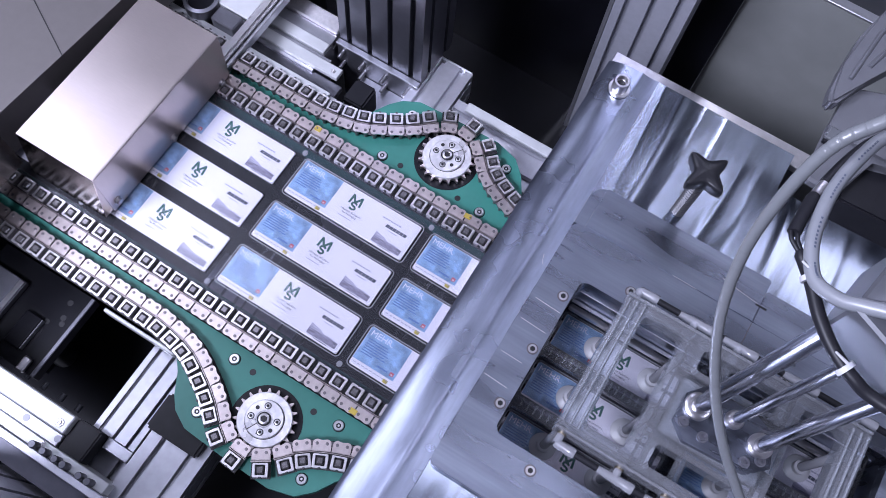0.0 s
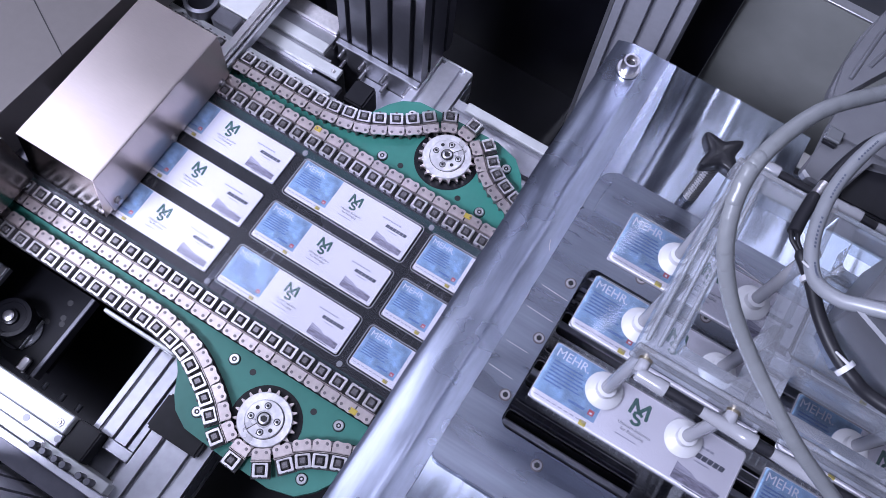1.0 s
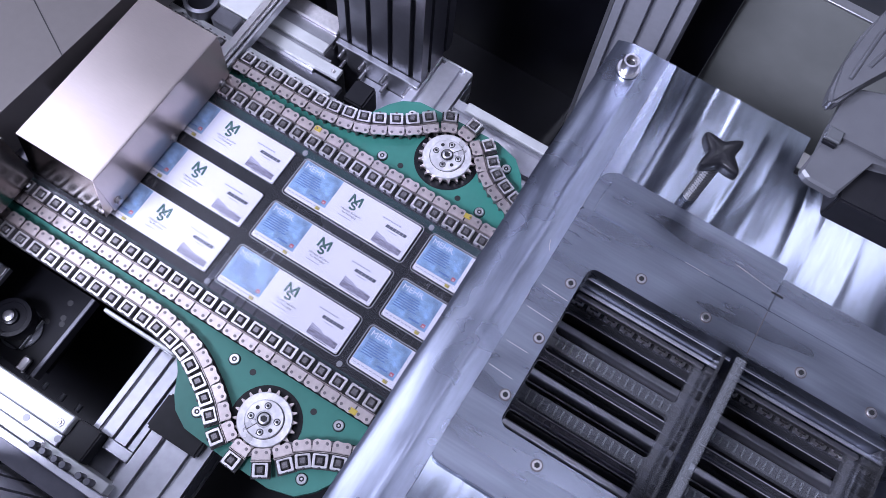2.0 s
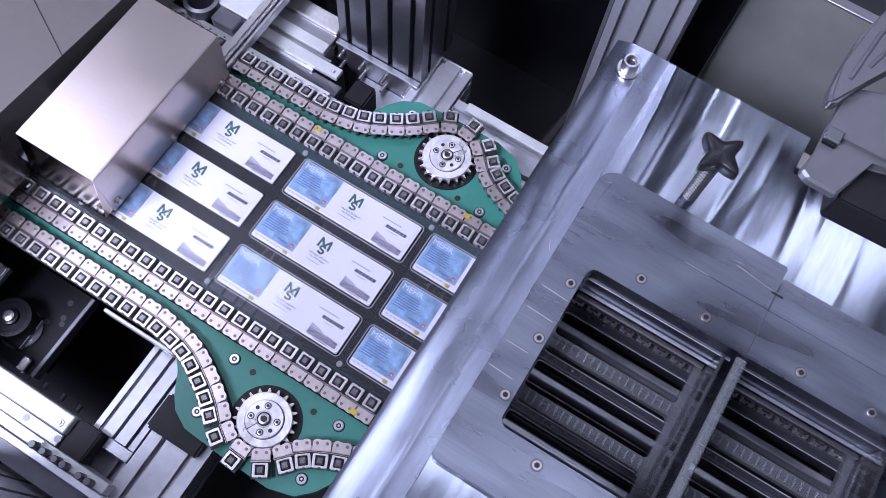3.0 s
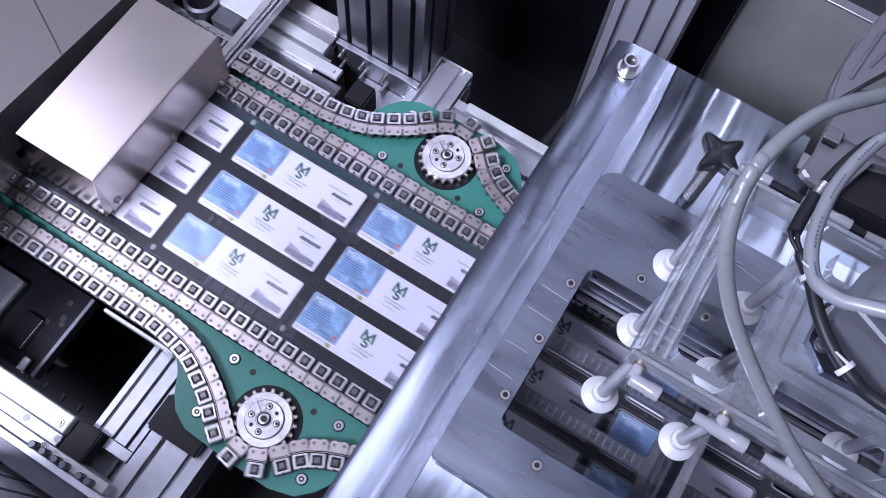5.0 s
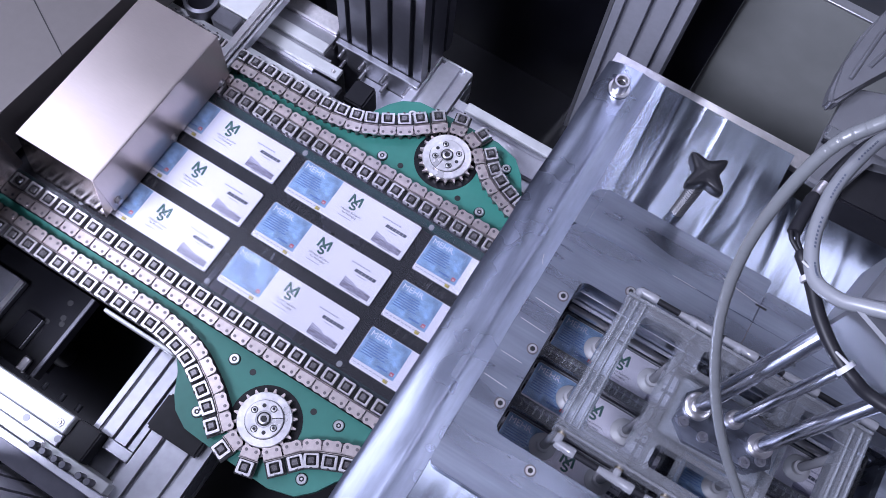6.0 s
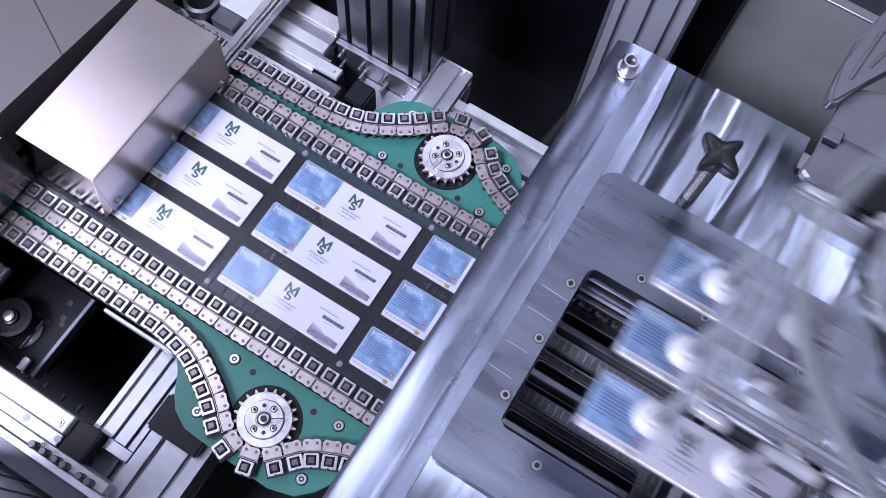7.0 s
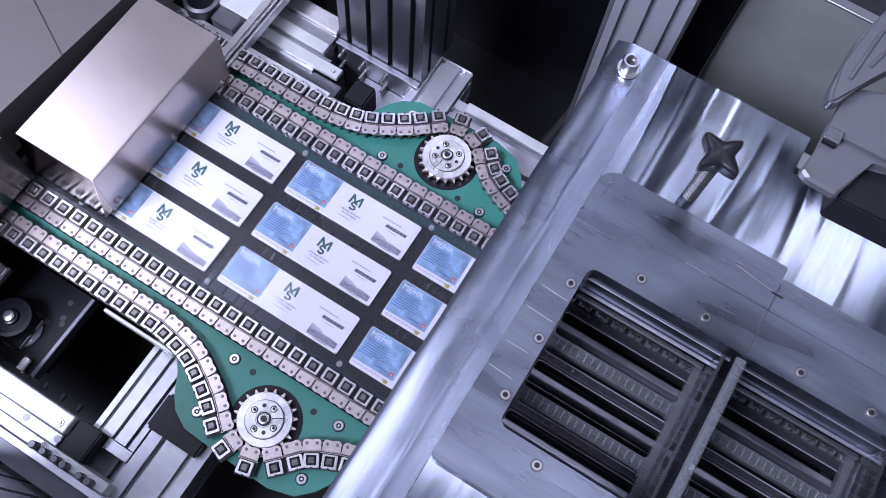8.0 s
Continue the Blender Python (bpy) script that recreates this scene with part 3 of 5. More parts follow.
    part("bright_edge", boxes(((-0.194, -0.374, -0.128), (-0.182, -0.352, -0.118)), bevel=0.002), "clip", t)
    for x in (-0.178, -0.150, -0.120, -0.092):
        part("cross_bolt", tube(bmesh.new(), [(x, -0.3770, -0.135), (x, -0.3660, -0.135)], 0.004, 10), "grey", t, "", True)
    part("post", boxes(((-0.27, -0.36, -0.34), (-0.25, -0.28, -0.1405))), "dim", t)
    # Flat near-black disc in place of a cut hole.
    part("cylinder_hole", lathe(bmesh.new(), (-0.232, -0.322, -0.1305), [(0.031, 0), (0.031, 0.0003)], 32), "void", t)


def seal_cylinder():
    t = thing("seal_cylinder", "dark cylinder with a bright metal core below the chain", "cylinder", at=(-0.232, -0.322, -0.129))
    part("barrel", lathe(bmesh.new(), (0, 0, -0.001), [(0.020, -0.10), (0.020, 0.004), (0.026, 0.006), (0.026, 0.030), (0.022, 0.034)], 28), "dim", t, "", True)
    # Metal top coloured near-black for its shaded place below the chain.
    part("top_disc", lathe(bmesh.new(), (0, 0, 0.0331), [(0.026, 0), (0.0275, 0.001), (0.0275, 0.003), (0.022, 0.0035), (0.021, 0.002), (0.012, 0.0025), (0.011, 0.007), (0.008, 0.008)], 32), "dim", t, "metal top with its shade put in as near-black", True)
    part("core", lathe(bmesh.new(), (0, 0, 0.0412), [(0.0078, 0), (0.0078, 0.003), (0.006, 0.004)], 18), "steel", t, "bright metal core", True)
    part("ring", lathe(bmesh.new(), (0.004, -0.004, 0.0), [(0.030, 0), (0.030, 0.002), (0.0285, 0.003)], 32), "grey", t, "", True)
    return t


def seal_jaw():
    t = thing("seal_jaw", "dull steel upper sealing jaw hanging over the chain", "press jaw")
    part("face_plate", boxes(((-0.2830, -0.45, 0.0), (-0.2790, -0.1600, 0.105))), "darkened_steel", t)
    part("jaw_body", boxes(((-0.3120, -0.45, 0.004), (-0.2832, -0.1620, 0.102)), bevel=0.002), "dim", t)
    return t


def lower_jaw():
    t = thing("lower_jaw", "flat grey steel lower sealing jaw below the chain", "press jaw")
    part("jaw_plate", boxes(((-0.42, -0.400, -0.012), (-0.2606, -0.2710, 0.0)), bevel=0.0012), "alu_dark", t)
    part("edge_bar", boxes(((-0.2700, -0.3980, 0.0004), (-0.2620, -0.2730, 0.0030)), bevel=0.0008), "steel", t)
    return t


# ---- conveyor ----
def green_plates():
    half = [(-0.45, 0.112), (-0.45, 0.187), (-0.02, 0.187), (0.012, 0.204), (0.028, 0.222), (0.042, 0.247), (0.055, 0.262), (0.078, 0.274), (0.125, 0.277),
            (0.205, 0.279), (0.238, 0.270), (0.257, 0.252), (0.272, 0.228), (0.30, 0.212), (0.5, 0.205), (0.5, 0.134), (0.38, 0.134), (0.38, 0.112)]
    for s in (1, -1):
        t = thing("guide_plate", "green plastic guide plate under the chain", "plate", "green guide plates")
        bm = prism(bmesh.new(), [(x, AX + s * v) for x, v in half], -0.030, -0.018)
        part("plate", bm, "green", t)
        cy = AX + s * 0.2145
        # Flat near-black disc on the plate paints the shade in the wheel recess.
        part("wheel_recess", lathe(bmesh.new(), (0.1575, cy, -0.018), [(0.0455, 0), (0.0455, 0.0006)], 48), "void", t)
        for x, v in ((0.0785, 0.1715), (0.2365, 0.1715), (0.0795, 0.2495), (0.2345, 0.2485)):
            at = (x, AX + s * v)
            # Dark disc painted as a shadow ring round the screw head.
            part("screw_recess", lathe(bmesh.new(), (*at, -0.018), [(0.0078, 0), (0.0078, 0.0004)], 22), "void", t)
            part("screw_head", lathe(bmesh.new(), (*at, -0.0176), [(0.0066, 0), (0.0066, 0.0022), (0.0060, 0.0030), (0.0034, 0.0030), (0.0032, 0.0012)], 22), "clip", t, "", True)
            hex_hollow(t, (*at, -0.0158), 0.0034)
            part("socket_core", lathe(bmesh.new(), (*at, -0.0156), [(0.0014, 0), (0.0014, 0.0006)], 10), "clip", t)
        for x, v in ((0.1076, 0.1728), (0.2004, 0.1735)):
            part("bore", lathe(bmesh.new(), (x, AX + s * v, -0.018), [(0.0042, 0), (0.0042, 0.0005)], 16), "gap_dark", t)
        lo, hi = sorted((AX + s * 0.2045, AX + s * 0.2095))
        part("edge_strip", boxes(((-0.098, lo, -0.030), (0.012, hi, -0.012)), bevel=0.001), "white", t, "bright guide strip")
        # guide tracks that the chain runs along
        # The first strip paints the dark shadow line beside the web chain.
        lo, hi = sorted((AX + s * 0.1455, AX + s * 0.1535))
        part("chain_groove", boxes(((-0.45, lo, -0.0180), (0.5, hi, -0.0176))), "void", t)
        for v0, v1 in ((0.1405, 0.1445), (0.1745, 0.1775)):
            part("track", boxes(((-0.45, min(AX + s * v0, AX + s * v1), -0.018), (0.5 if v0 < 0.15 else 0.0, max(AX + s * v0, AX + s * v1), -0.006))), "alu_dark", t)
        for k in range(4):
            part("support_post", boxes(((-0.4 + k * 0.28, AX + s * 0.15 - 0.01, -0.34), (-0.38 + k * 0.28, AX + s * 0.15 + 0.01, -0.0305))), "alu_dark", t)


def sprockets():
    made = []
    for s in (1, -1):
        t = thing("sprocket", "steel chain sprocket with a slotted hub ring", "sprocket", "chain sprockets", at=(0.1575, AX + s * 0.2145, -0.014))
        bm = bmesh.new()
        n, loop = 20, []
        for k in range(n):
            for da, r in ((-0.34, 0.0340), (-0.2, 0.0350), (-0.07, 0.0398), (0.07, 0.0398), (0.2, 0.0350), (0.34, 0.0340)):
                a = 2 * math.pi * (k + da) / n
                loop.append((r * math.cos(a), r * math.sin(a)))
        prism(bm, loop, 0.0, 0.006)
        part("toothed_wheel", bm, "link", t)
        part("disc", lathe(bmesh.new(), (0, 0, 0.0061), [(0.0342, 0), (0.0342, 0.0032), (0.0334, 0.004), (0.0246, 0.004), (0.0244, 0.0032)], 48), "ground", t, "", True)
        part("hub_ring", lathe(bmesh.new(), (0, 0, 0.0094), [(0.0238, 0), (0.0238, 0.0038), (0.0230, 0.0046), (0.0105, 0.0046), (0.0095, 0.0038)], 40), "ground", t, "", True)
        part("ring_groove", lathe(bmesh.new(), (0, 0, 0.0094), [(0.0245, 0), (0.0245, 0.0008)], 40), "gap_dark", t)
        part("bore", lathe(bmesh.new(), (0, 0, 0.0138), [(0.0088, 0), (0.0088, 0.0005)], 24), "gap_dark", t)
        part("centre_screw", lathe(bmesh.new(), (0, 0, 0.0138), [(0.0068, 0), (0.0068, 0.0030), (0.0058, 0.0036), (0.0046, 0.0036), (0.0045, 0.001)], 24), "steel", t, "", True)
        hex_hollow(t, (0, 0, 0.0152), 0.0042)
        for k in range(4):
            a = radians(45 + 90 * k)
            part("bolt", lathe(bmesh.new(), (0.0165 * math.cos(a), 0.0165 * math.sin(a), 0.014), [(0.0033, 0), (0.0033, 0.0008), (0.0030, 0.0010), (0.0021, 0.0010), (0.0020, 0.0004)], 14), "steel", t, "", True)
            hex_hollow(t, (0.0165 * math.cos(a), 0.0165 * math.sin(a), 0.0151), 0.0019)
            part("bolt_rim", lathe(bmesh.new(), (0.0165 * math.cos(a), 0.0165 * math.sin(a), 0.014), [(0.0044, 0), (0.0044, 0.0003)], 14), "gap_dark", t)
        for k in range(2):
            a = radians(90 + 180 * k)
            part("tapped_hole", lathe(bmesh.new(), (0.0165 * math.cos(a), 0.0165 * math.sin(a), 0.014), [(0.0026, 0), (0.0026, 0.0003)], 12), "gap_dark", t)
        part("clamp_slot", boxes(((-0.0235, -0.0005, 0.0105), (-0.0095, 0.0005, 0.0144))), "gap_dark", t)
        made.append((t, s, -127 if s > 0 else 63))
    return made


PROTO = {}


def link_meshes():
    """One clip link: local x along the run, y towards the clip."""
    def figure(bm, xa, xb, r, z0, z1):
        loop = []
        for k in range(9):
            a = radians(90 + 180 * k / 8)
            loop.append((xa + r * math.cos(a), r * math.sin(a)))
        loop.append(((xa + xb) / 2, -r * 0.78))
        for k in range(9):
            a = radians(-90 + 180 * k / 8)
            loop.append((xb + r * math.cos(a), r * math.sin(a)))
        loop.append(((xa + xb) / 2, r * 0.78))
        prism(bm, loop, z0, z1)
    h = CLIP / 4
    bm = bmesh.new()
    figure(bm, -h, h, 0.0052, 0.0016, 0.0036)
    prism(bm, [(-h - 0.0052, 0.003), (h + 0.0052, 0.003), (h + 0.0052, 0.0084), (-h - 0.0052, 0.0084)], 0.0018, 0.0034)
    PROTO["plate"] = bm
    bm = bmesh.new()
    figure(bm, h, 3 * h, 0.0044, -0.0020, -0.0004)
    tube(bm, [(h, 0, -0.0125), (h, 0, 0.0015)], 0.0026, 10), tube(bm, [(3 * h, 0, -0.0125), (3 * h, 0, 0.0015)], 0.0026, 10)
    PROTO["inner"] = bm
    bm = bmesh.new()
    lathe(bm, (0, 0, 0.0036), [(0.0021, 0), (0.0021, 0.0003), (0.0013, 0.0004), (0.0013, 0.0011), (0.0006, 0.0012)], 10)
    PROTO["pin"] = bm
    bm = bmesh.new()
    holed(bm, (-0.0093, 0.0124, 0.0093, 0.0292), (-0.0061, 0.0144, 0.0061, 0.0266), -0.003, 0.0048, 0.0010, 2, 0.0012)
    PROTO["clip"] = bm
    bm = bmesh.new()
    # Base in the gap colour, widened so shaded gaps show round the clip.
    box(bm, (-0.0119, 0.0070, -0.006), (0.0119, 0.0304, -0.0031))
    PROTO["base"] = bm
    bm = bmesh.new()
    box(bm, (-0.0121, 0.0086, -0.0031), (0.0121, 0.0092, 0.0030))
    box(bm, (-0.0121, 0.0103, -0.0031), (0.0121, 0.0109, 0.0030))
    PROTO["ridge"] = bm
    bm = bmesh.new()
    box(bm, (-0.0047, 0.0158, -0.003), (0.0047, 0.0255, 0.0070), 0.0016)
    box(bm, (-0.0018, 0.0286, 0.0010), (0.0018, 0.0304, 0.0062), 0.0006)
    PROTO["jaw"] = bm


def link(parent, first):
    """A chain link with its clip, as a part with sub-parts; first keeps the shared meshes."""
    if "plate" not in first:
        root = part("chain_link", PROTO["plate"], "link", parent)
        first["plate"] = root.data
        subs = [part("inner_plate", PROTO["inner"], "pin", root), part("pin", PROTO["pin"], "pin", root), part("clip", PROTO["clip"], "clip", root),
                part("clip_base", PROTO["base"], "gap_dark", root), part("jaw", PROTO["jaw"], "jaw", root), part("ridge", PROTO["ridge"], "link", root)]
        subs[1].location.x = -CLIP / 4
        again(subs[1], root, pose(CLIP / 4, 0, 0))
        first["subs"] = [(o.name.split(".")[0], o.data, o.location.x) for o in subs] + [("pin", subs[1].data, CLIP / 4)]
        return root
    root = new("chain_link", first["plate"])
    root.parent = parent
    for n, d, x in first["subs"]:
        o = new(n, d)
        o.parent, o.location = root, (x, 0, 0)
    return root


def chains():
    link_meshes()
    store, runs, loops = {}, [], []
    for s in (1, -1):
        # the run that carries the web: clips point to the web
        t = thing("web_chain", "nickel-plated roller chain with spring clips gripping the film", "chain", "carrying chains", at=(0, AX + s * 0.1495, 0))
        for k in range(66):
            o = link(t, store)
            x = -0.752 + k * CLIP + (0.006 if s > 0 else 0.0)
            o.matrix_basis = pose(x, 0, 0, 0, 0, 180 if s > 0 else 0)
        for x in ((-0.012, 0.2295) if s > 0 else (0.2445,)):
            bm = boxes(((x - 0.005, -0.004, 0.0040), (x + 0.005, 0.003, 0.0046)), bevel=0.0004)
            part("marking", bm, "yellow", t, "yellow marked plate")
        runs.append(t)
        # the return run
        t = thing("return_chain", "nickel-plated roller chain with open clips running back round a sprocket", "chain", "return chains")
        flat = [(-0.5, 0.1705), (-0.25, 0.1705), (-0.06, 0.171), (-0.015, 0.1725), (0.034, 0.1825), (0.075, 0.2035), (0.1015, 0.2215), (0.1215, 0.2385), (0.1380, 0.2500), (0.1575, 0.2548),
                (0.178, 0.2490), (0.195, 0.2330), (0.213, 0.2145), (0.240, 0.1985), (0.28, 0.184), (0.34, 0.175), (0.42, 0.1705), (0.7, 0.1705), (1.0, 0.1705)]
        way = spline([(x, AX + s * v, -0.004) for x, v in flat], 24)
        acc = [0.0]
        for a, b in zip(way, way[1:]):
            acc.append(acc[-1] + (b - a).length)
        # Dark ribbon on the green plate, painted as the return chain's shadow line.
        near = 0.001 if s > 0 else -0.0066
        bm, rows = bmesh.new(), []
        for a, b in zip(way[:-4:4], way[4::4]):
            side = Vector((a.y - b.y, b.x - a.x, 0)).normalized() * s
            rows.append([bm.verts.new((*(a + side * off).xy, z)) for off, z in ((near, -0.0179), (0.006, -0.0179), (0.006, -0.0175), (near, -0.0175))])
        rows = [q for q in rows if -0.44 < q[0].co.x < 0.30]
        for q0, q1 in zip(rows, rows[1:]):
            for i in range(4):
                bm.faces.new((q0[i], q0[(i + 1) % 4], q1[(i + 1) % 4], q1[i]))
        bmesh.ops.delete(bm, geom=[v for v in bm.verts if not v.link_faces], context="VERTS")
        part("guide_groove", bm, "void", t, "dark strip painted as the shadow line along the chain")
        n = int((acc[-1] - 0.02) / CLIP)
        members = []
        for k in range(n):
            o = link(t, store)
            members.append((o, 0.012 + k * CLIP + (0.008 if s > 0 else 0.0)))
        loops.append((members, way, acc, s))
    return runs, loops


def on_way(way, acc, dist, s):
    dist = min(max(dist, 0.0), acc[-1] - 1e-6)
    i = int(np.searchsorted(acc, dist, side="right")) - 1
    f = (dist - acc[i]) / (acc[i + 1] - acc[i])
    q = way[i].lerp(way[i + 1], f)
    a, b = way[max(i - 6, 0)], way[min(i + 7, len(way) - 1)]
    d = b - a
    ang = math.degrees(math.atan2(d.y, d.x))
    return pose(q.x, q.y, q.z, 0, 0, ang if s > 0 else ang + 180)


# ---- blister packs ----
def blister_pack():
    t = thing("blister_pack", "clear blister pack with a blue and white printed card", "blister pack", "packs on the web")
    L, W = 0.1885, 0.0590
    bm = ring_wall(bmesh.new(), (0.0025, 0.002, L - 0.0025, W - 0.002), 0.004, 0.0, 0.0030, 0.0011)
    part("tray_rim", bm, "rim", t, "clear moulded rim", True)
    bm = prism(bmesh.new(), round_rect(0.0035, 0.003, L - 0.0035, W - 0.003, 0.0035), 0.0034, 0.0036)
    part("lid_film", bm, "tray", t)
    card = part("card", prism(bmesh.new(), round_rect(0.0018, 0.0016, L - 0.0018, W - 0.0016, 0.0025), 0.0004, 0.0016), "paper", t, "white printed card")
    z0, z1 = 0.00162, 0.00172
    part("blue_panel", prism(bmesh.new(), [(0.0026, 0.0105), (0.062, 0.0105), (0.062, W - 0.0022), (0.0026, W - 0.0022)], z0, z1), "blue", card, "sky-blue printed panel")
    me = text_mesh("MEHR.", 0.0118, 0.00008)
    me.materials.append(MAT["print_white"])
    o = new("lettering", me)
    o.parent, o.location = card, (0.0055, 0.0460, 0.00185)
    rnd = random.Random(5)
    bm = bmesh.new()
    for k in range(7):
        y = 0.041 - k * 0.0033
        box(bm, (0.007, y, 0.00174), (0.024 + rnd.random() * 0.018, y + 0.0014, 0.0018))
    part("small_print", bm, "print_blue", card)
    bm = bmesh.new()
    for k in range(9):
        x = 0.006 + k * 0.0058
        box(bm, (x, 0.0062, z0), (x + 0.004, 0.0072, z1))
    part("footer_print", bm, "print_grey", card)
    part("dark_word", boxes(((0.034, 0.0155, 0.00174), (0.050, 0.0178, 0.0018))), "print_blue", card)
    part("red_square", boxes(((0.0535, 0.0145, 0.00174), (0.0588, 0.0195, 0.0018))), "print_red", card)
    part("red_square_core", boxes(((0.0550, 0.0157, 0.00181), (0.0574, 0.0172, 0.00185))), "print_white", card)
    part("yellow_mark", boxes(((0.0505, 0.0030, z0), (0.0570, 0.0078, z1))), "print_yellow", card)
    # the emblem: a zigzag over a curl
    bm = bmesh.new()
    stroke(bm, [(0.0842, 0.0365), (0.0850, 0.0490), (0.0915, 0.0395), (0.0980, 0.0490), (0.0998, 0.0365)], 0.0031, z0, z1)
    curl = [(0.0922 + 0.0036 * math.cos(radians(a)), 0.0365 + 0.0026 * math.sin(radians(a))) for a in range(30, 271, 40)]
    curl += [(0.0922 + 0.0038 * math.cos(radians(a)), 0.0312 + 0.0027 * math.sin(radians(a))) for a in range(90, -151, -40)]
    stroke(bm, curl, 0.0026, z0, z1)
    part("emblem", bm, "print_green", card)
    for words, x, y in (("Ultimate Solutions", 0.0790, 0.0228), ("for Packaging", 0.0835, 0.0186)):
        me = text_mesh(words, 0.0042, 0.00006)
        me.materials.append(MAT["print_dark"])
        o = new("motto", me)
        o.parent, o.location = card, (x, y, 0.0017)
    part("web_print", boxes(((0.081, 0.0135, z0), (0.101, 0.0145, z1))), "print_grey", card)
    bm = bmesh.new()
    x = 0.134
    while x < 0.162:
        box(bm, (x, 0.0415, z0), (x + 0.0032, 0.0436, z1))
        x += 0.0042
    part("thin_print", bm, "print_grey", card)
    bm = bmesh.new()
    for k in range(6):
        x = 0.1440 + k * 0.0053
        prism(bm, [(x, 0.0320), (x + 0.0047, 0.0320), (x + 0.0057, 0.0366), (x + 0.0010, 0.0366)], z0, z1)
    part("brand_print", bm, "print_dark", card)
    part("sub_print", boxes(((0.150, 0.0285, z0), (0.164, 0.0295, z1))), "print_grey", card)
    bm = prism(bmesh.new(), [(0.138, 0.0058), (0.181, 0.0058), (0.181, 0.0140), (0.138, 0.0140)], z0, z1)
    part("photo_strip", bm, "print_photo", card)
    bm = prism(bmesh.new(), [(0.138, 0.0141), (0.180, 0.0141), (0.170, 0.0158), (0.160, 0.0150), (0.152, 0.0182), (0.143, 0.0196), (0.138, 0.0210)], z0, z1)
    part("photo_haze", bm, "print_haze", card)
    part("photo_line", boxes(((0.150, 0.0040, z0), (0.170, 0.0048, z1))), "print_dark", card)
    return t


def packs():
    """(thing, column, lane) for all packs; column c starts at X = c * PITCH."""
    first, out = blister_pack(), []
    for c in range(-3, 4):
        for r in range(3):
            m = pose(c * PITCH, -r * LANE, 0.0002)
            if not out:
                first.matrix_basis = m
                out.append((first, c, r))
            else:
                out.append((copy_thing(first, m), c, r))
    return out


def web():
    """The film between the chains, with the openings from which packs have been punched."""
    t = thing("film_web", "clear plastic film web between the chain clips", "film")
    z0, z1 = -0.0010, -0.0004
    y0, y1 = AX - 0.121, AX + 0.121
    part("film_sheet", boxes(((-0.80, y0, z0), (-0.003, y1, z1))), "film", t)
    edges = [(y0, -2 * LANE), (-2 * LANE + 0.059, -LANE), (-LANE + 0.059, 0.0), (0.059, y1)]
    for a, b in edges:
        part("film_strip", boxes(((-0.0029, a, z0), (1.3, b, z1))), "film", t)
    for c in range(0, 6):
        for r in range(3):
            part("film_bridge", boxes(((c * PITCH + 0.1890, -r * LANE, z0), ((c + 1) * PITCH - 0.001, -r * LANE + 0.059, z1))), "film", t)
    for c in range(0, 6):
        for r in range(3):
            x, y = c * PITCH, -r * LANE
            bm = ring_wall(bmesh.new(), (x - 0.0005, y - 0.0002, x + 0.1892, y + 0.0592), 0.005, z1 + 0.0001, 0.0012, 0.0013)
            part("cut_edge", bm, "film_edge", t, "cut edge of a punched opening, glint put in as milky veil")
    # moulded ribs in the film between lanes and columns
    rib = part("film_rib", boxes(((-0.002, -0.005, 0), (0.002, 0.005, 0.002)), bevel=0.0008), "tray", t, "moulded rib in the film")
    notch = part("edge_notch", boxes(((-0.0035, -0.004, 0), (0.0035, 0.004, 0.0032)), bevel=0.0014, seg=2), "film_edge", t, "moulded notch with a painted milky glint")
    rib.location, notch.location = (-4 * PITCH + 0.032, -0.0078, z1), (-3 * PITCH - 0.0065, 0.0645, z1)
    for c in range(-4, 7):
        for r in range(2):
            for k in range(3):
                again(rib, t, pose(c * PITCH + 0.032 + k * 0.012, -r * LANE - 0.0078, z1))
        for y in (0.0645, -2 * LANE - 0.006):
            again(notch, t, pose(c * PITCH - 0.0065, y, z1))
    return t


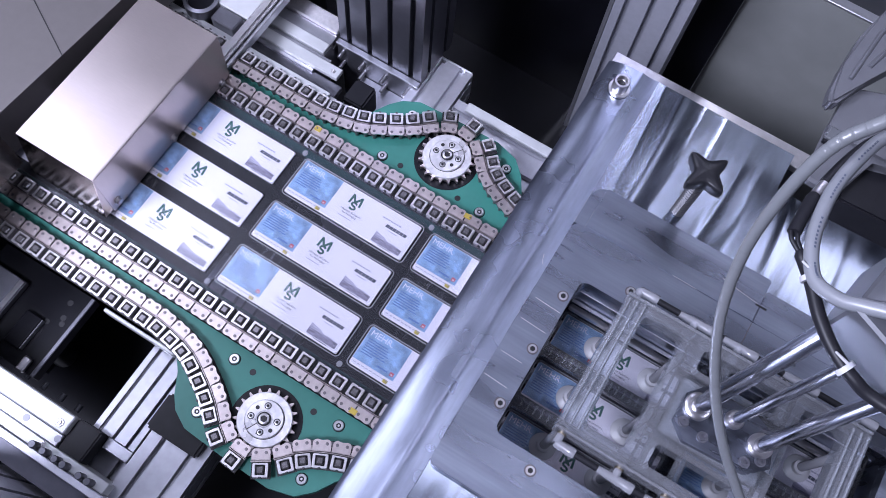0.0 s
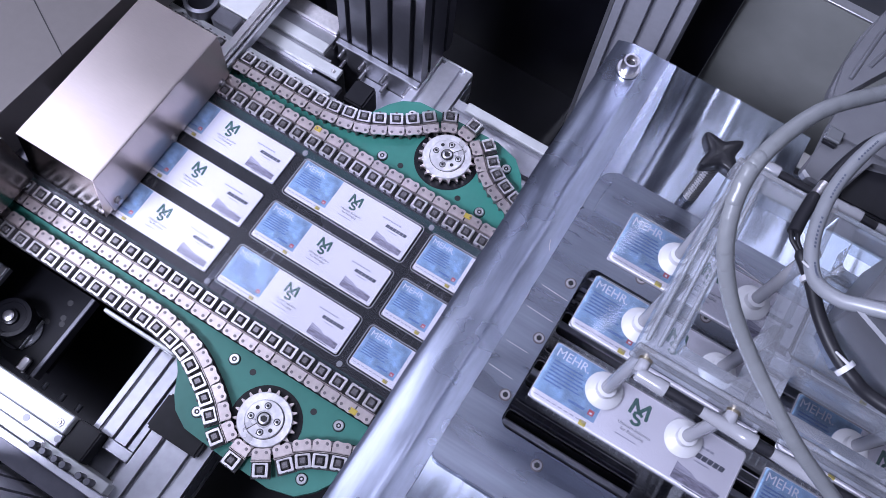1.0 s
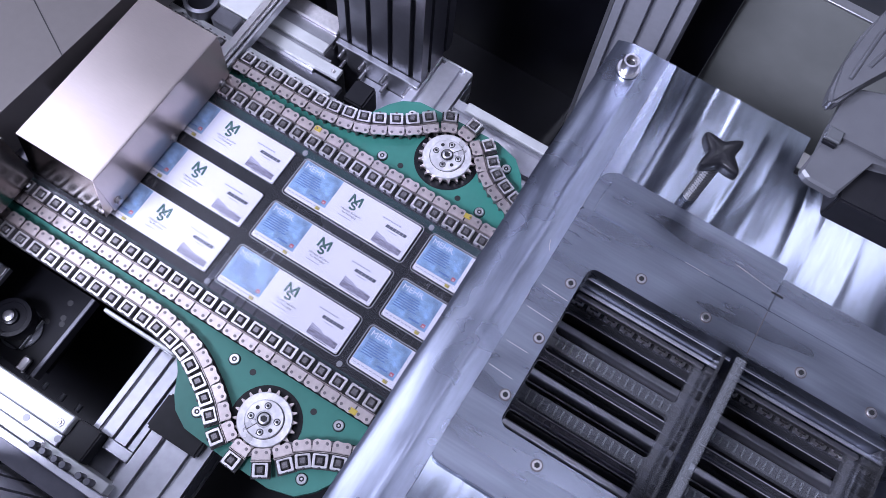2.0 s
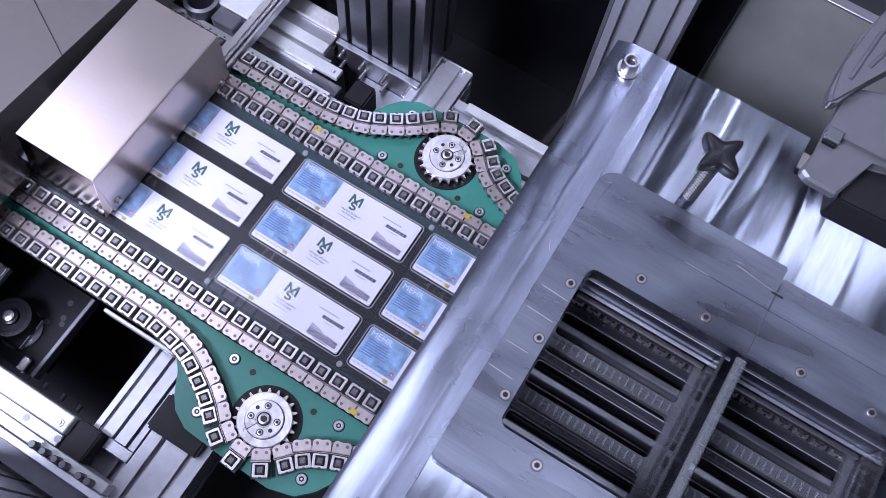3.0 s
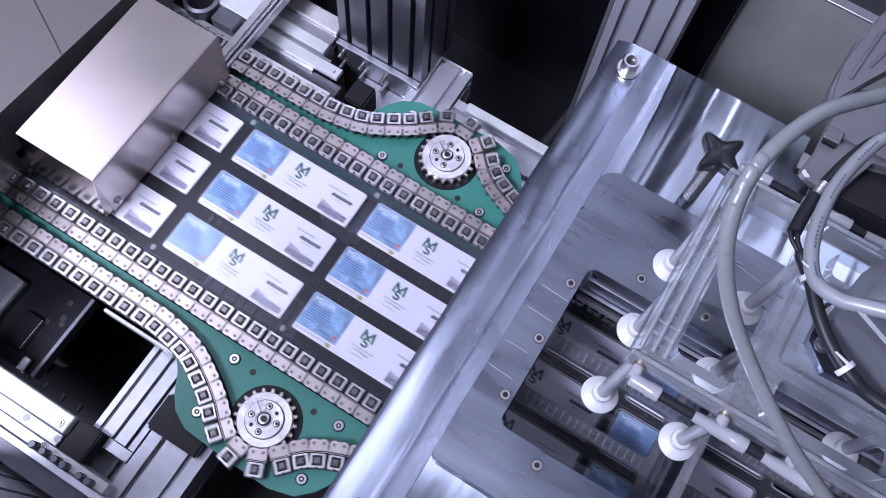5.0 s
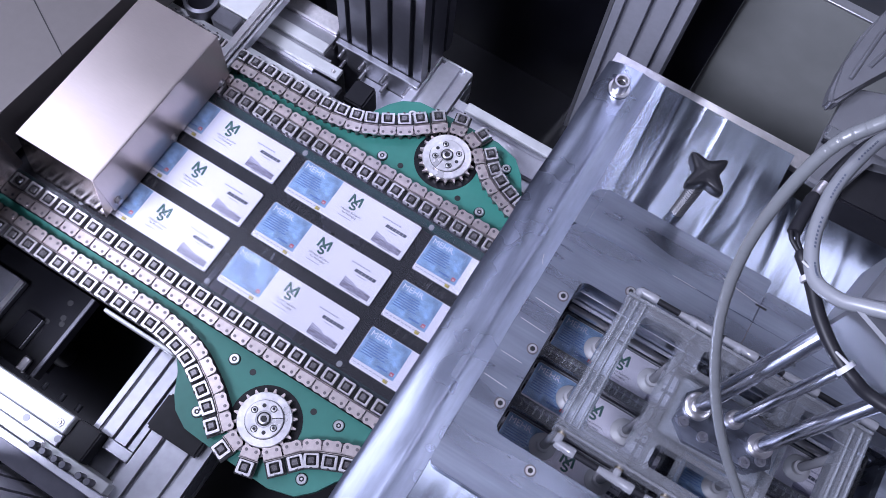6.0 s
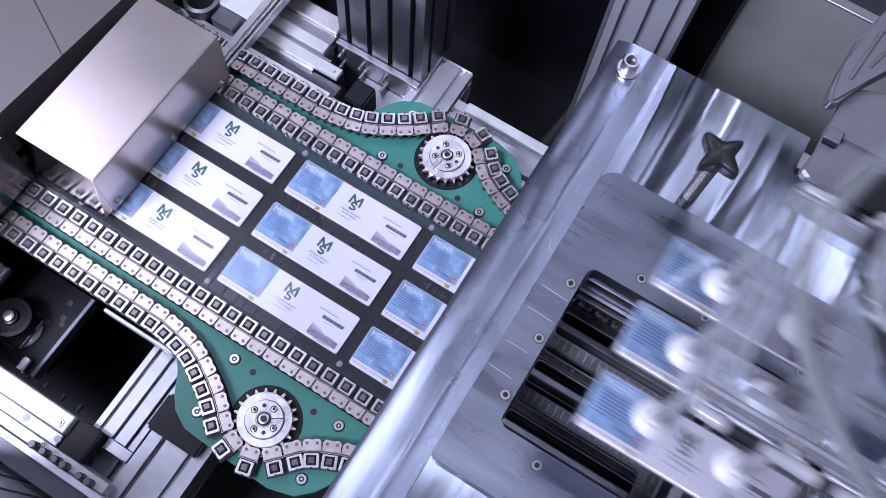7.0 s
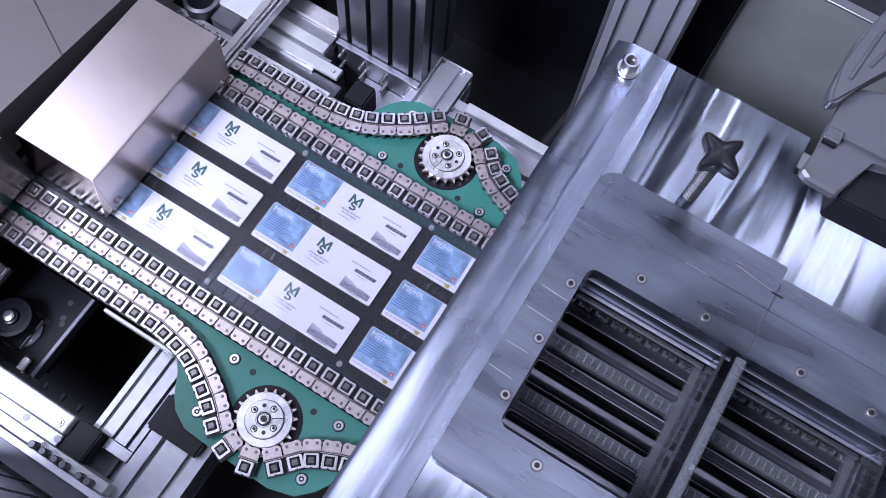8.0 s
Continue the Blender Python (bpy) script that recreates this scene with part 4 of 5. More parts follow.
# ---- punching press ----
def press():
    t = thing("punch_tool", "aluminium punch tool with a bent polished cover and two openings", "press tool")
    # bent cover along the web, seen from above as a rounded lip and a shallow valley
    prof = [(0.2875, 0.1552), (0.2888, 0.1566), (0.2930, 0.1588), (0.2990, 0.1614), (0.3070, 0.1640), (0.3160, 0.1656), (0.3270, 0.1662), (0.3315, 0.1666), (0.3345, 0.1672), (0.3375, 0.1665), (0.3420, 0.1652), (0.3580, 0.1650),
            (0.3580, 0.1625), (0.3420, 0.1625), (0.3270, 0.1637), (0.3162, 0.1631), (0.3078, 0.1615), (0.3000, 0.1590), (0.2940, 0.1564), (0.2900, 0.1546), (0.2884, 0.1540)]
    bm = bmesh.new()
    rows = []
    for k in range(24):
        y = -0.55 + (0.352 + 0.55) * k / 23
        rows.append([bm.verts.new((x + 0.0006 * math.sin(k * 1.7), y, z + 0.0006 * math.sin(k * 1.1 + x * 90))) for x, z in prof])
    for a, b in zip(rows, rows[1:]):
        for i in range(len(prof)):
            j = (i + 1) % len(prof)
            bm.faces.new((a[i], a[j], b[j], b[i]))
    bm.faces.new(rows[0]), bm.faces.new(rows[-1][::-1])
    part("bent_cover", bm, "satin", t, "bent polished aluminium lip", True)

    def sheet(x0, y0, x1, y1, z, bow, creases):
        """A thin sheet with a slight bow and soft creases: (x at the far edge, x at the near edge, height)."""
        bm = bmesh.new()
        nx, ny = 110, 14

        def level(u, v):
            x, s = x0 + (x1 - x0) * u, 0.0
            for far, near, high in creases:
                c = near + (far - near) * v + 0.003 * math.sin(v * 3.1)
                s += high * (0.35 + 0.65 * v) * math.exp(-((x - c) / 0.0055) ** 2)
            return s + bow * math.sin(u * 7.0 + 0.7 * math.sin(v * 3)) * (0.4 + 0.6 * u)
        g = [[[bm.verts.new((x0 + (x1 - x0) * i / nx, y0 + (y1 - y0) * j / ny, z + h + level(i / nx, j / ny)))
               for j in range(ny + 1)] for i in range(nx + 1)] for h in (0.0, -0.003)]
        for i in range(nx):
            for j in range(ny):
                bm.faces.new((g[0][i][j], g[0][i + 1][j], g[0][i + 1][j + 1], g[0][i][j + 1]))
                bm.faces.new((g[1][i][j + 1], g[1][i + 1][j + 1], g[1][i + 1][j], g[1][i][j]))
        for i in range(nx):
            for j in (0, ny):
                bm.faces.new((g[0][i][j], g[0][i + 1][j], g[1][i + 1][j], g[1][i][j]))
        for j in range(ny):
            for i in (0, nx):
                bm.faces.new((g[0][i][j], g[0][i][j + 1], g[1][i][j + 1], g[1][i][j]))
        return bm
    part("back_sheet", sheet(0.3583, 0.150, 0.5508, 0.352, 0.1650, 0.00022, ((0.368, 0.378, 0.0004), (0.396, 0.3985, 0.0005), (0.430, 0.424, 0.0003), (0.459, 0.455, 0.0005), (0.500, 0.492, 0.0004), (0.525, 0.522, 0.0003))), "polished", t, "polished aluminium sheet", True)
    part("front_sheet", sheet(0.3583, -0.55, 0.85, -0.200, 0.1560, 0.0014, ((0.40, 0.41, 0.0005), (0.455, 0.45, 0.0006), (0.52, 0.50, 0.0005))), "polished", t, "polished aluminium sheet", True)
    part("side_sheet", sheet(0.5513, 0.150, 0.86, 0.300, 0.1600, 0.0008, ((0.575, 0.581, 0.0008), (0.61, 0.605, 0.0005), (0.65, 0.655, 0.0004))), "polished", t, "polished aluminium sheet", True)

    # machined plates with the two openings
    top, low = 0.170, 0.156
    bm = bmesh.new()
    holed(bm, (0.3583, -0.2135, 0.86, 0.1188), (0.4013, -0.1475, 0.7900, 0.0580), low, top, 0.010, 5, 0.009)
    part("tool_plate", bm, "machined", t)
    part("tool_plate", boxes(((0.3725, 0.1192, low), (0.5935, 0.1797, top)), bevel=0.0016, seg=2), "machined", t)
    part("tool_plate", boxes(((0.5941, 0.1192, low), (0.86, 0.1640, top)), bevel=0.0010, seg=2), "machined", t)
    part("corner_pad", prism(bmesh.new(), [(0.3583, 0.1192), (0.3721, 0.1192), (0.3721, 0.1790), (0.3640, 0.1740), (0.3583, 0.1640)], low, top - 0.0035), "machined", t)
    part("opening_wall", ring_wall(bmesh.new(), (0.4013, -0.1475, 0.7900, 0.0580), 0.010, 0.078, low - 0.0005, 0.0045, 5), "machined", t, "", True)
    part("clear_divider", boxes(((0.5872, -0.1465, 0.1590), (0.5996, 0.0570, 0.1655)), bevel=0.002), "acrylic", t, "clear acrylic divider between the openings")
    part("divider_wall", boxes(((0.5928, -0.1465, 0.081), (0.5948, 0.0570, 0.158))), "divider", t)
    for x0, x1 in ((0.4013, 0.5880), (0.5990, 0.7900)):
        for r in range(3):
            a = -r * LANE
            bm = holed(bmesh.new(), (x0 - 0.004, a - (LANE - 0.059) / 2 if r < 2 else a - 0.004, x1 + 0.008, a + 0.059 + ((LANE - 0.059) / 2 if r else 0.004)),
                  (x0 + 0.003, a + 0.001, x0 + 0.166, a + 0.0580), 0.066, 0.0775, 0.006, 4)
            part("die_plate", bm, "tinted", t, "clear plate with a pack-shaped opening")
        rib = part("die_rib", boxes(((0, -0.0138, 0), (0.0026, -0.0015, 0.0026)), bevel=0.0005), "acrylic", t, "clear raised rib")
        rib.location = (x0 + 0.012, 0, 0.0776)
        for r in range(2):
            for k in range(17):
                if r or k:
                    again(rib, t, pose(x0 + 0.012 + k * 0.0092, -r * LANE, 0.0776))
        # clear inner frame standing in the opening
        bm = boxes(((x0 + 0.174, -0.146, 0.080), (x0 + 0.178, 0.056, 0.150)), ((x0 + 0.178, -0.060, 0.080), (x0 + 0.186, -0.054, 0.12)))
        part("clear_divider", bm, "divider", t)
        # Brighter bars on the back wall, added for its highlight lines.
        part("wall_ledge", boxes(((x0 + 0.002, 0.0562, 0.1388), (x0 + 0.186, 0.0578, 0.1400)), bevel=0.0004), "alu", t)
        part("wall_ledge", boxes(((x0 + 0.003, 0.0530, 0.1045), (x0 + 0.184, 0.0576, 0.1075)), bevel=0.0010), "alu", t)
        part("hold_down_bar", boxes(((x0 + 0.004, 0.050, 0.081), (x0 + 0.173, 0.0565, 0.093)), bevel=0.0015), "steel", t)
    for x, y in ((0.392, 0.0284), (0.3926, -0.0452), (0.3924, -0.1179), (0.4564, -0.1636), (0.4565, 0.0759), (0.5375, 0.0746), (0.6526, 0.0740), (0.7353, 0.0747), (0.60, -0.166), (0.70, -0.166)):
        part("screw_seat", lathe(bmesh.new(), (x, y, top), [(0.0068, 0), (0.0066, 0.0003)], 18), "pin", t)
        part("plate_screw", lathe(bmesh.new(), (x, y, top + 0.0004), [(0.0052, 0), (0.0052, 0.0010), (0.0049, 0.0013), (0.0034, 0.0013), (0.0033, 0.0003)], 18), "steel", t, "", True)
        hex_hollow(t, (x, y, top + 0.0013), 0.0031)
    part("seam_line", boxes(((0.5932, 0.062, top - 0.0005), (0.5941, 0.1182, top + 0.0003))), "pin", t)
    part("seam_gap", boxes(((0.588, 0.1405, top + 0.0002), (0.602, 0.1430, top + 0.0006))), "gap_dark", t)
    # Bright strokes: fine scratches, and glints on ledge steps painted as lines.
    for pts in ([(0.5420, 0.150), (0.5660, 0.1465), (0.5900, 0.1435)], [(0.3480, 0.062), (0.3500, 0.055), (0.3530, 0.050)], [(0.4900, 0.121), (0.520, 0.1205)],
                [(0.3660, 0.010), (0.3985, 0.0085)], [(0.3640, -0.020), (0.3960, -0.0215)], [(0.3640, -0.0655), (0.3900, -0.066)], [(0.3610, -0.098), (0.3900, -0.0995)]):
        part("scratch", stroke(bmesh.new(), pts, 0.0008, top + 0.0001, top + 0.0002), "clip", t, "fine bright stroke for scratches and ledge glints")
    # corner bolt
    part("corner_bolt", lathe(bmesh.new(), (0.3190, 0.3130, 0.1672), [(0.0145, 0), (0.0145, 0.0030), (0.0138, 0.0036), (0.0105, 0.0036), (0.0105, 0.0185), (0.0096, 0.0198), (0.0072, 0.0198), (0.0068, 0.012)], 28), "steel", t, "", True)
    hex_hollow(t, (0.3190, 0.3130, 0.1796), 0.0064)
    # star knob on a threaded rod
    rod = [(0.0066 + 0.0022 * (0, 1, 1, 0)[k % 4], 0.0013 * k) for k in range(68)]
    part("threaded_rod", lathe(bmesh.new(), (0.4585, 0.2020, 0.165), rod, 16), "thread", t, "threaded steel rod")
    bm, rings = bmesh.new(), []
    for scale, z in ((0.0, 0.2545), (0.80, 0.2545), (0.95, 0.2560), (1.0, 0.2600), (1.0, 0.2680), (0.95, 0.2715), (0.84, 0.2730), (0.45, 0.2740), (0.0, 0.2742)):
        ring = []
        for k in range(96):
            a = 2 * math.pi * k / 96
            r = (0.0148 + 0.0165 * max(1.0 - math.sqrt(math.sin(2 * (a - radians(61))) ** 2 + 0.012), 0.0) ** 1.15) * max(scale, 0.02)
            ring.append(bm.verts.new((0.4585 + r * math.cos(a), 0.2030 + r * math.sin(a), z)))
        rings.append(ring)
    for r0, r1 in zip(rings, rings[1:]):
        for k in range(96):
            bm.faces.new((r0[k], r0[(k + 1) % 96], r1[(k + 1) % 96], r1[k]))
    part("star_knob", bm, "knob", t, "black plastic star knob", True)
    return t


def press_surroundings():
    t = thing("lower_die", "lower die with bright steel bars under the film, base coloured as shade", "press tool")
    for r in range(4):
        y = 0.0665 - r * LANE
        part("die_bar", boxes(((0.400, y - 0.0255, -0.05), (0.82, y - 0.0160, -0.012)), bevel=0.0015), "alu", t, "bright steel bar")
        part("die_bar", boxes(((0.400, y + 0.001, -0.05), (0.82, y + 0.0035, -0.016)), bevel=0.0006), "alu_dark", t)
    for r in range(3):
        y = -r * LANE
        part("die_strip", boxes(((0.405, y + 0.020, -0.05), (0.80, y + 0.0225, -0.034)), bevel=0.0006), "alu_dark", t)
        part("die_strip", boxes(((0.405, y + 0.036, -0.05), (0.80, y + 0.0385, -0.034)), bevel=0.0006), "alu_dark", t)
    for x in (0.592, 0.79):
        part("cross_block", boxes(((x, -0.16, -0.06), (x + 0.016, 0.07, -0.0505))), "alu_dark", t)
    # Near-black base puts the shade under the tool into its colour.
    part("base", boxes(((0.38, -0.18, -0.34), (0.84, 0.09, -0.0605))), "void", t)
    t = thing("cylinder_block", "grey painted valve block hanging from the swing arm", "block")
    bm = bmesh.new()
    prism(bm, [(0.5110, 0.1311), (0.5199, 0.1253), (0.5477, 0.1248), (0.5607, 0.1725), (0.5906, 0.1751), (0.5622, 0.2508), (0.5238, 0.2360), (0.5161, 0.2274), (0.5160, 0.1894), (0.5190, 0.1598)], 0.403, 0.415)
    bmesh.ops.bevel(bm, geom=bm.edges[:], offset=0.0025, segments=1, affect="EDGES")
    part("body", bm, "grey_light", t)
    part("step", prism(bmesh.new(), [(0.5230, 0.1762), (0.5674, 0.1770), (0.5838, 0.1780), (0.5602, 0.2413), (0.5234, 0.2267), (0.5162, 0.2185), (0.5149, 0.1829)], 0.4152, 0.4190), "grey_light", t)
    part("catch", boxes(((0.5158, 0.1666, 0.4192), (0.5293, 0.1796, 0.4225)), bevel=0.001), "grey_dark", t)
    # Near-black bar put in as the shade beside the catch.
    part("catch_shade", boxes(((0.5153, 0.1636, 0.4152), (0.5283, 0.1663, 0.4200)), bevel=0.0005), "void", t)
    part("catch_plate", boxes(((0.5148, 0.1722, 0.4152), (0.5182, 0.1730, 0.4210)), bevel=0.0006), "steel", t)
    bm = prism(bmesh.new(), [(0.5523, 0.1301), (0.6258, 0.1326), (0.6019, 0.1977), (0.5563, 0.1881), (0.5474, 0.1556)], 0.365, 0.4028)
    bmesh.ops.bevel(bm, geom=bm.edges[:], offset=0.002, segments=2, affect="EDGES")
    motor = part("motor_housing", bm, "black", t, "black motor housing under the block")
    part("bracket", boxes(((0.610, 0.165, 0.403), (0.66, 0.190, 0.470)), bevel=0.001), "black", motor)
    t = thing("swing_arm", "grey plastic swing arm with a rounded end and two ridges", "arm")
    bm = prism(bmesh.new(), [(0.5092, 0.1939), (0.5029, 0.1914), (0.4999, 0.2041), (0.4999, 0.2356), (0.5020, 0.2765), (0.5135, 0.3225), (0.5561, 0.4613), (0.6114, 0.4613), (0.5433, 0.2655), (0.5246, 0.2314)][::-1], 0.4155, 0.434)
    bmesh.ops.bevel(bm, geom=bm.edges[:], offset=0.006, segments=3, affect="EDGES", clamp_overlap=True)
    part("arm", bm, "grey_light", t, "", True)
    part("ridge", tube(bmesh.new(), [(0.5101, 0.2229, 0.434), (0.5161, 0.2825, 0.434), (0.5672, 0.4486, 0.434)], 0.0022, 8), "grey_light", t, "", True)
    part("ridge", tube(bmesh.new(), [(0.5203, 0.2442, 0.434), (0.5314, 0.2825, 0.434), (0.5902, 0.4486, 0.434)], 0.0022, 8), "grey_light", t, "", True)
    part("beam", boxes(((0.545, 0.462, 0.40), (1.50, 0.50, 0.44))), "grey_light", t)
    part("root", boxes(((1.44, 0.462, -0.95), (1.50, 0.50, 0.3995))), "grey_light", t)


# ---- pick-and-place gripper ----
CUP_X, CUP_Y = (0.4630, 0.5400, 0.4630 + PITCH, 0.5400 + PITCH), (0.0345, -0.0400, -0.1090)


def gripper():
    t = thing("suction_gripper", "clear acrylic suction gripper with white cups and steel rods", "gripper")
    cup = stem = None
    for x in CUP_X:
        for y in CUP_Y:
            if cup is None:
                bm = lathe(bmesh.new(), (0, 0, 0), [(0.0130, 0.0036), (0.0165, 0.0038), (0.0168, 0.0052), (0.0140, 0.0078), (0.0100, 0.0088), (0.0085, 0.0100), (0.0085, 0.018), (0.0060, 0.019)], 32)
                cup = part("suction_cup", bm, "silicone", t, "white silicone suction cup", True)
                cup.location = (x, y, 0)
                stem = part("stem", tube(bmesh.new(), [(0, 0, 0.0195), (0, 0, 0.1315)], 0.0058, 14), "stem", t, "grey translucent stem tube", True)
                stem.location = (x, y, 0)
            else:
                again(cup, t, pose(x, y, 0)), again(stem, t, pose(x, y, 0))
    z0, z1 = 0.132, 0.153
    bm = bmesh.new()
    y0, y1 = -0.1095, 0.0590
    holed(bm, (0.4535, y0, 0.5400, y1), (0.4805, -0.0960, 0.5290, 0.0470), z0, z1, 0.007, 4, 0.002)
    holed(bm, (0.6660, y0, 0.7525, y1), (0.6770, -0.0960, 0.7255, 0.0470), z0, z1, 0.007, 4, 0.002)
    holed(bm, (0.5400, y0, 0.6660, -0.066), (0.5560, -0.099, 0.6500, -0.072), z0, z1, 0.005, 4, 0.0006)
    holed(bm, (0.5400, 0.014, 0.6660, y1), (0.5560, 0.022, 0.6500, 0.048), z0, z1, 0.005, 4, 0.0006)
    box(bm, (0.5400, -0.066, z0), (0.6660, 0.014, z1))
    part("acrylic_frame", bm, "frosted", t, "frosted clear acrylic frame")
    for x in (0.4560, 0.4650, 0.4745, 0.7290, 0.7385, 0.7465):
        part("rib", boxes(((x, y0 + 0.003, z1), (x + 0.0035, y1 - 0.003, z1 + 0.005)), bevel=0.001), "rib", t)
    part("front_rib", boxes(((0.4535, y0 - 0.0045, z0 - 0.004), (0.7525, y0 - 0.0005, z1 + 0.002)), bevel=0.001), "rib", t)
    part("back_rib", boxes(((0.4535, y1 + 0.0005, z0 - 0.004), (0.7525, y1 + 0.0045, z1 + 0.002)), bevel=0.001), "rib", t)
    part("riser_block", boxes(((0.546, -0.064, z1), (0.662, 0.006, z1 + 0.016)), bevel=0.004), "frosted", t)
    dx, dy = -0.0115, -0.019
    hub = [(0.566, -0.028), (0.584, -0.044), (0.655, -0.040), (0.674, -0.022), (0.664, 0.012), (0.640, 0.022), (0.582, 0.022), (0.566, 0.004)]
    part("hub_plate", prism(bmesh.new(), [(x + dx, y + dy) for x, y in hub], z1 + 0.0165, z1 + 0.0255), "machined", t, "bare steel hub plate")
    zt = z1 + 0.0255
    for x, y in ((0.576, -0.026), (0.588, 0.014), (0.600, -0.030), (0.648, -0.030), (0.662, -0.020), (0.655, 0.006)):
        part("hub_screw", lathe(bmesh.new(), (x + dx, y + dy, zt), [(0.0062, 0), (0.0062, 0.001), (0.0046, 0.0012), (0.0046, 0.003), (0.0042, 0.0036), (0.0024, 0.0036), (0.002, 0.001)], 16), "alu_dark", t, "", True)
    for x, y, r, n in ((0.5706, -0.0230, 0.0088, "guide_rod"), (0.6095, -0.0150, 0.0060, "piston_rod"), (0.6437, -0.0255, 0.0080, "guide_rod")):
        part(n, tube(bmesh.new(), [(x, y, zt), (x, y, 0.62)], r, 20), "chrome", t, "polished steel rod", True)
        part("rod_collar", lathe(bmesh.new(), (x, y, zt), [(r * 1.7, 0), (r * 1.7, 0.004), (r * 1.4, 0.006), (r * 1.02, 0.006)], 20), "steel", t, "", True)
    # air lines along both edges: elbows, tees and black tube
    for y, z in ((y0 - 0.017, 0.140), (y1 + 0.017, 0.140)):
        s = -1 if y < 0 else 1
        edge = y0 - 0.0045 if s < 0 else y1 + 0.0045
        part("air_tube", tube(bmesh.new(), [(0.470, y, z), (0.80, y, z)], 0.0040, 10), "rubber", t, "black air tube", True)
        for x in (0.465, 0.535, 0.545 + 0.045, 0.665, 0.735):
            bm = tube(bmesh.new(), [(x, edge, z), (x, edge + s * 0.008, z), (x, y, z)], [0.0045, 0.0052, 0.0056], 14)
            first = x < 0.5
            tube(bm, [(x - (0.002 if first else 0.020), y, z), (x, y, z), (x + 0.012, y, z), (x + 0.013, y, z), (x + 0.022, y, z)], [0.0042, 0.0056, 0.0056, 0.0062, 0.0062], 14)
            part("elbow_fitting" if first else "tee_fitting", bm, "fitting", t, "pale plastic push-in air fitting", True)
            part("fitting_ring", tube(bmesh.new(), [(x, edge - s * 0.0002, z), (x, edge + s * 0.0022, z)], 0.0052, 14), "brass", t, "", True)
    return t


TUBE_LOW = spline([(0.5108, 0.0621, 0.60), (0.4937, 0.0441, 0.58), (0.4876, 0.0258, 0.54), (0.4915, 0.0052, 0.47), (0.5101, -0.0221, 0.40), (0.5446, -0.0492, 0.33),
                   (0.5887, -0.0752, 0.27), (0.6362, -0.0955, 0.22)], 4)
TUBE_HIGH = spline([(0.4913, 0.0381, 0.65), (0.4613, -0.0041, 0.66), (0.4445, -0.0528, 0.66), (0.4495, -0.0833, 0.64), (0.4713, -0.1045, 0.61), (0.5059, -0.1210, 0.58),
                    (0.5540, -0.1402, 0.55), (0.5994, -0.1489, 0.52)], 4)


def tube_pose(k, f):
    """Where piece k of the bending tube lies when the gripper is raised by the share f."""
    a = TUBE_LOW[k].lerp(TUBE_HIGH[k], f)
    b = TUBE_LOW[k + 1].lerp(TUBE_HIGH[k + 1], f)
    d = b - a
    q = d.to_track_quat("X", "Z")
    return Matrix.LocRotScale((a + b) / 2, q, None)


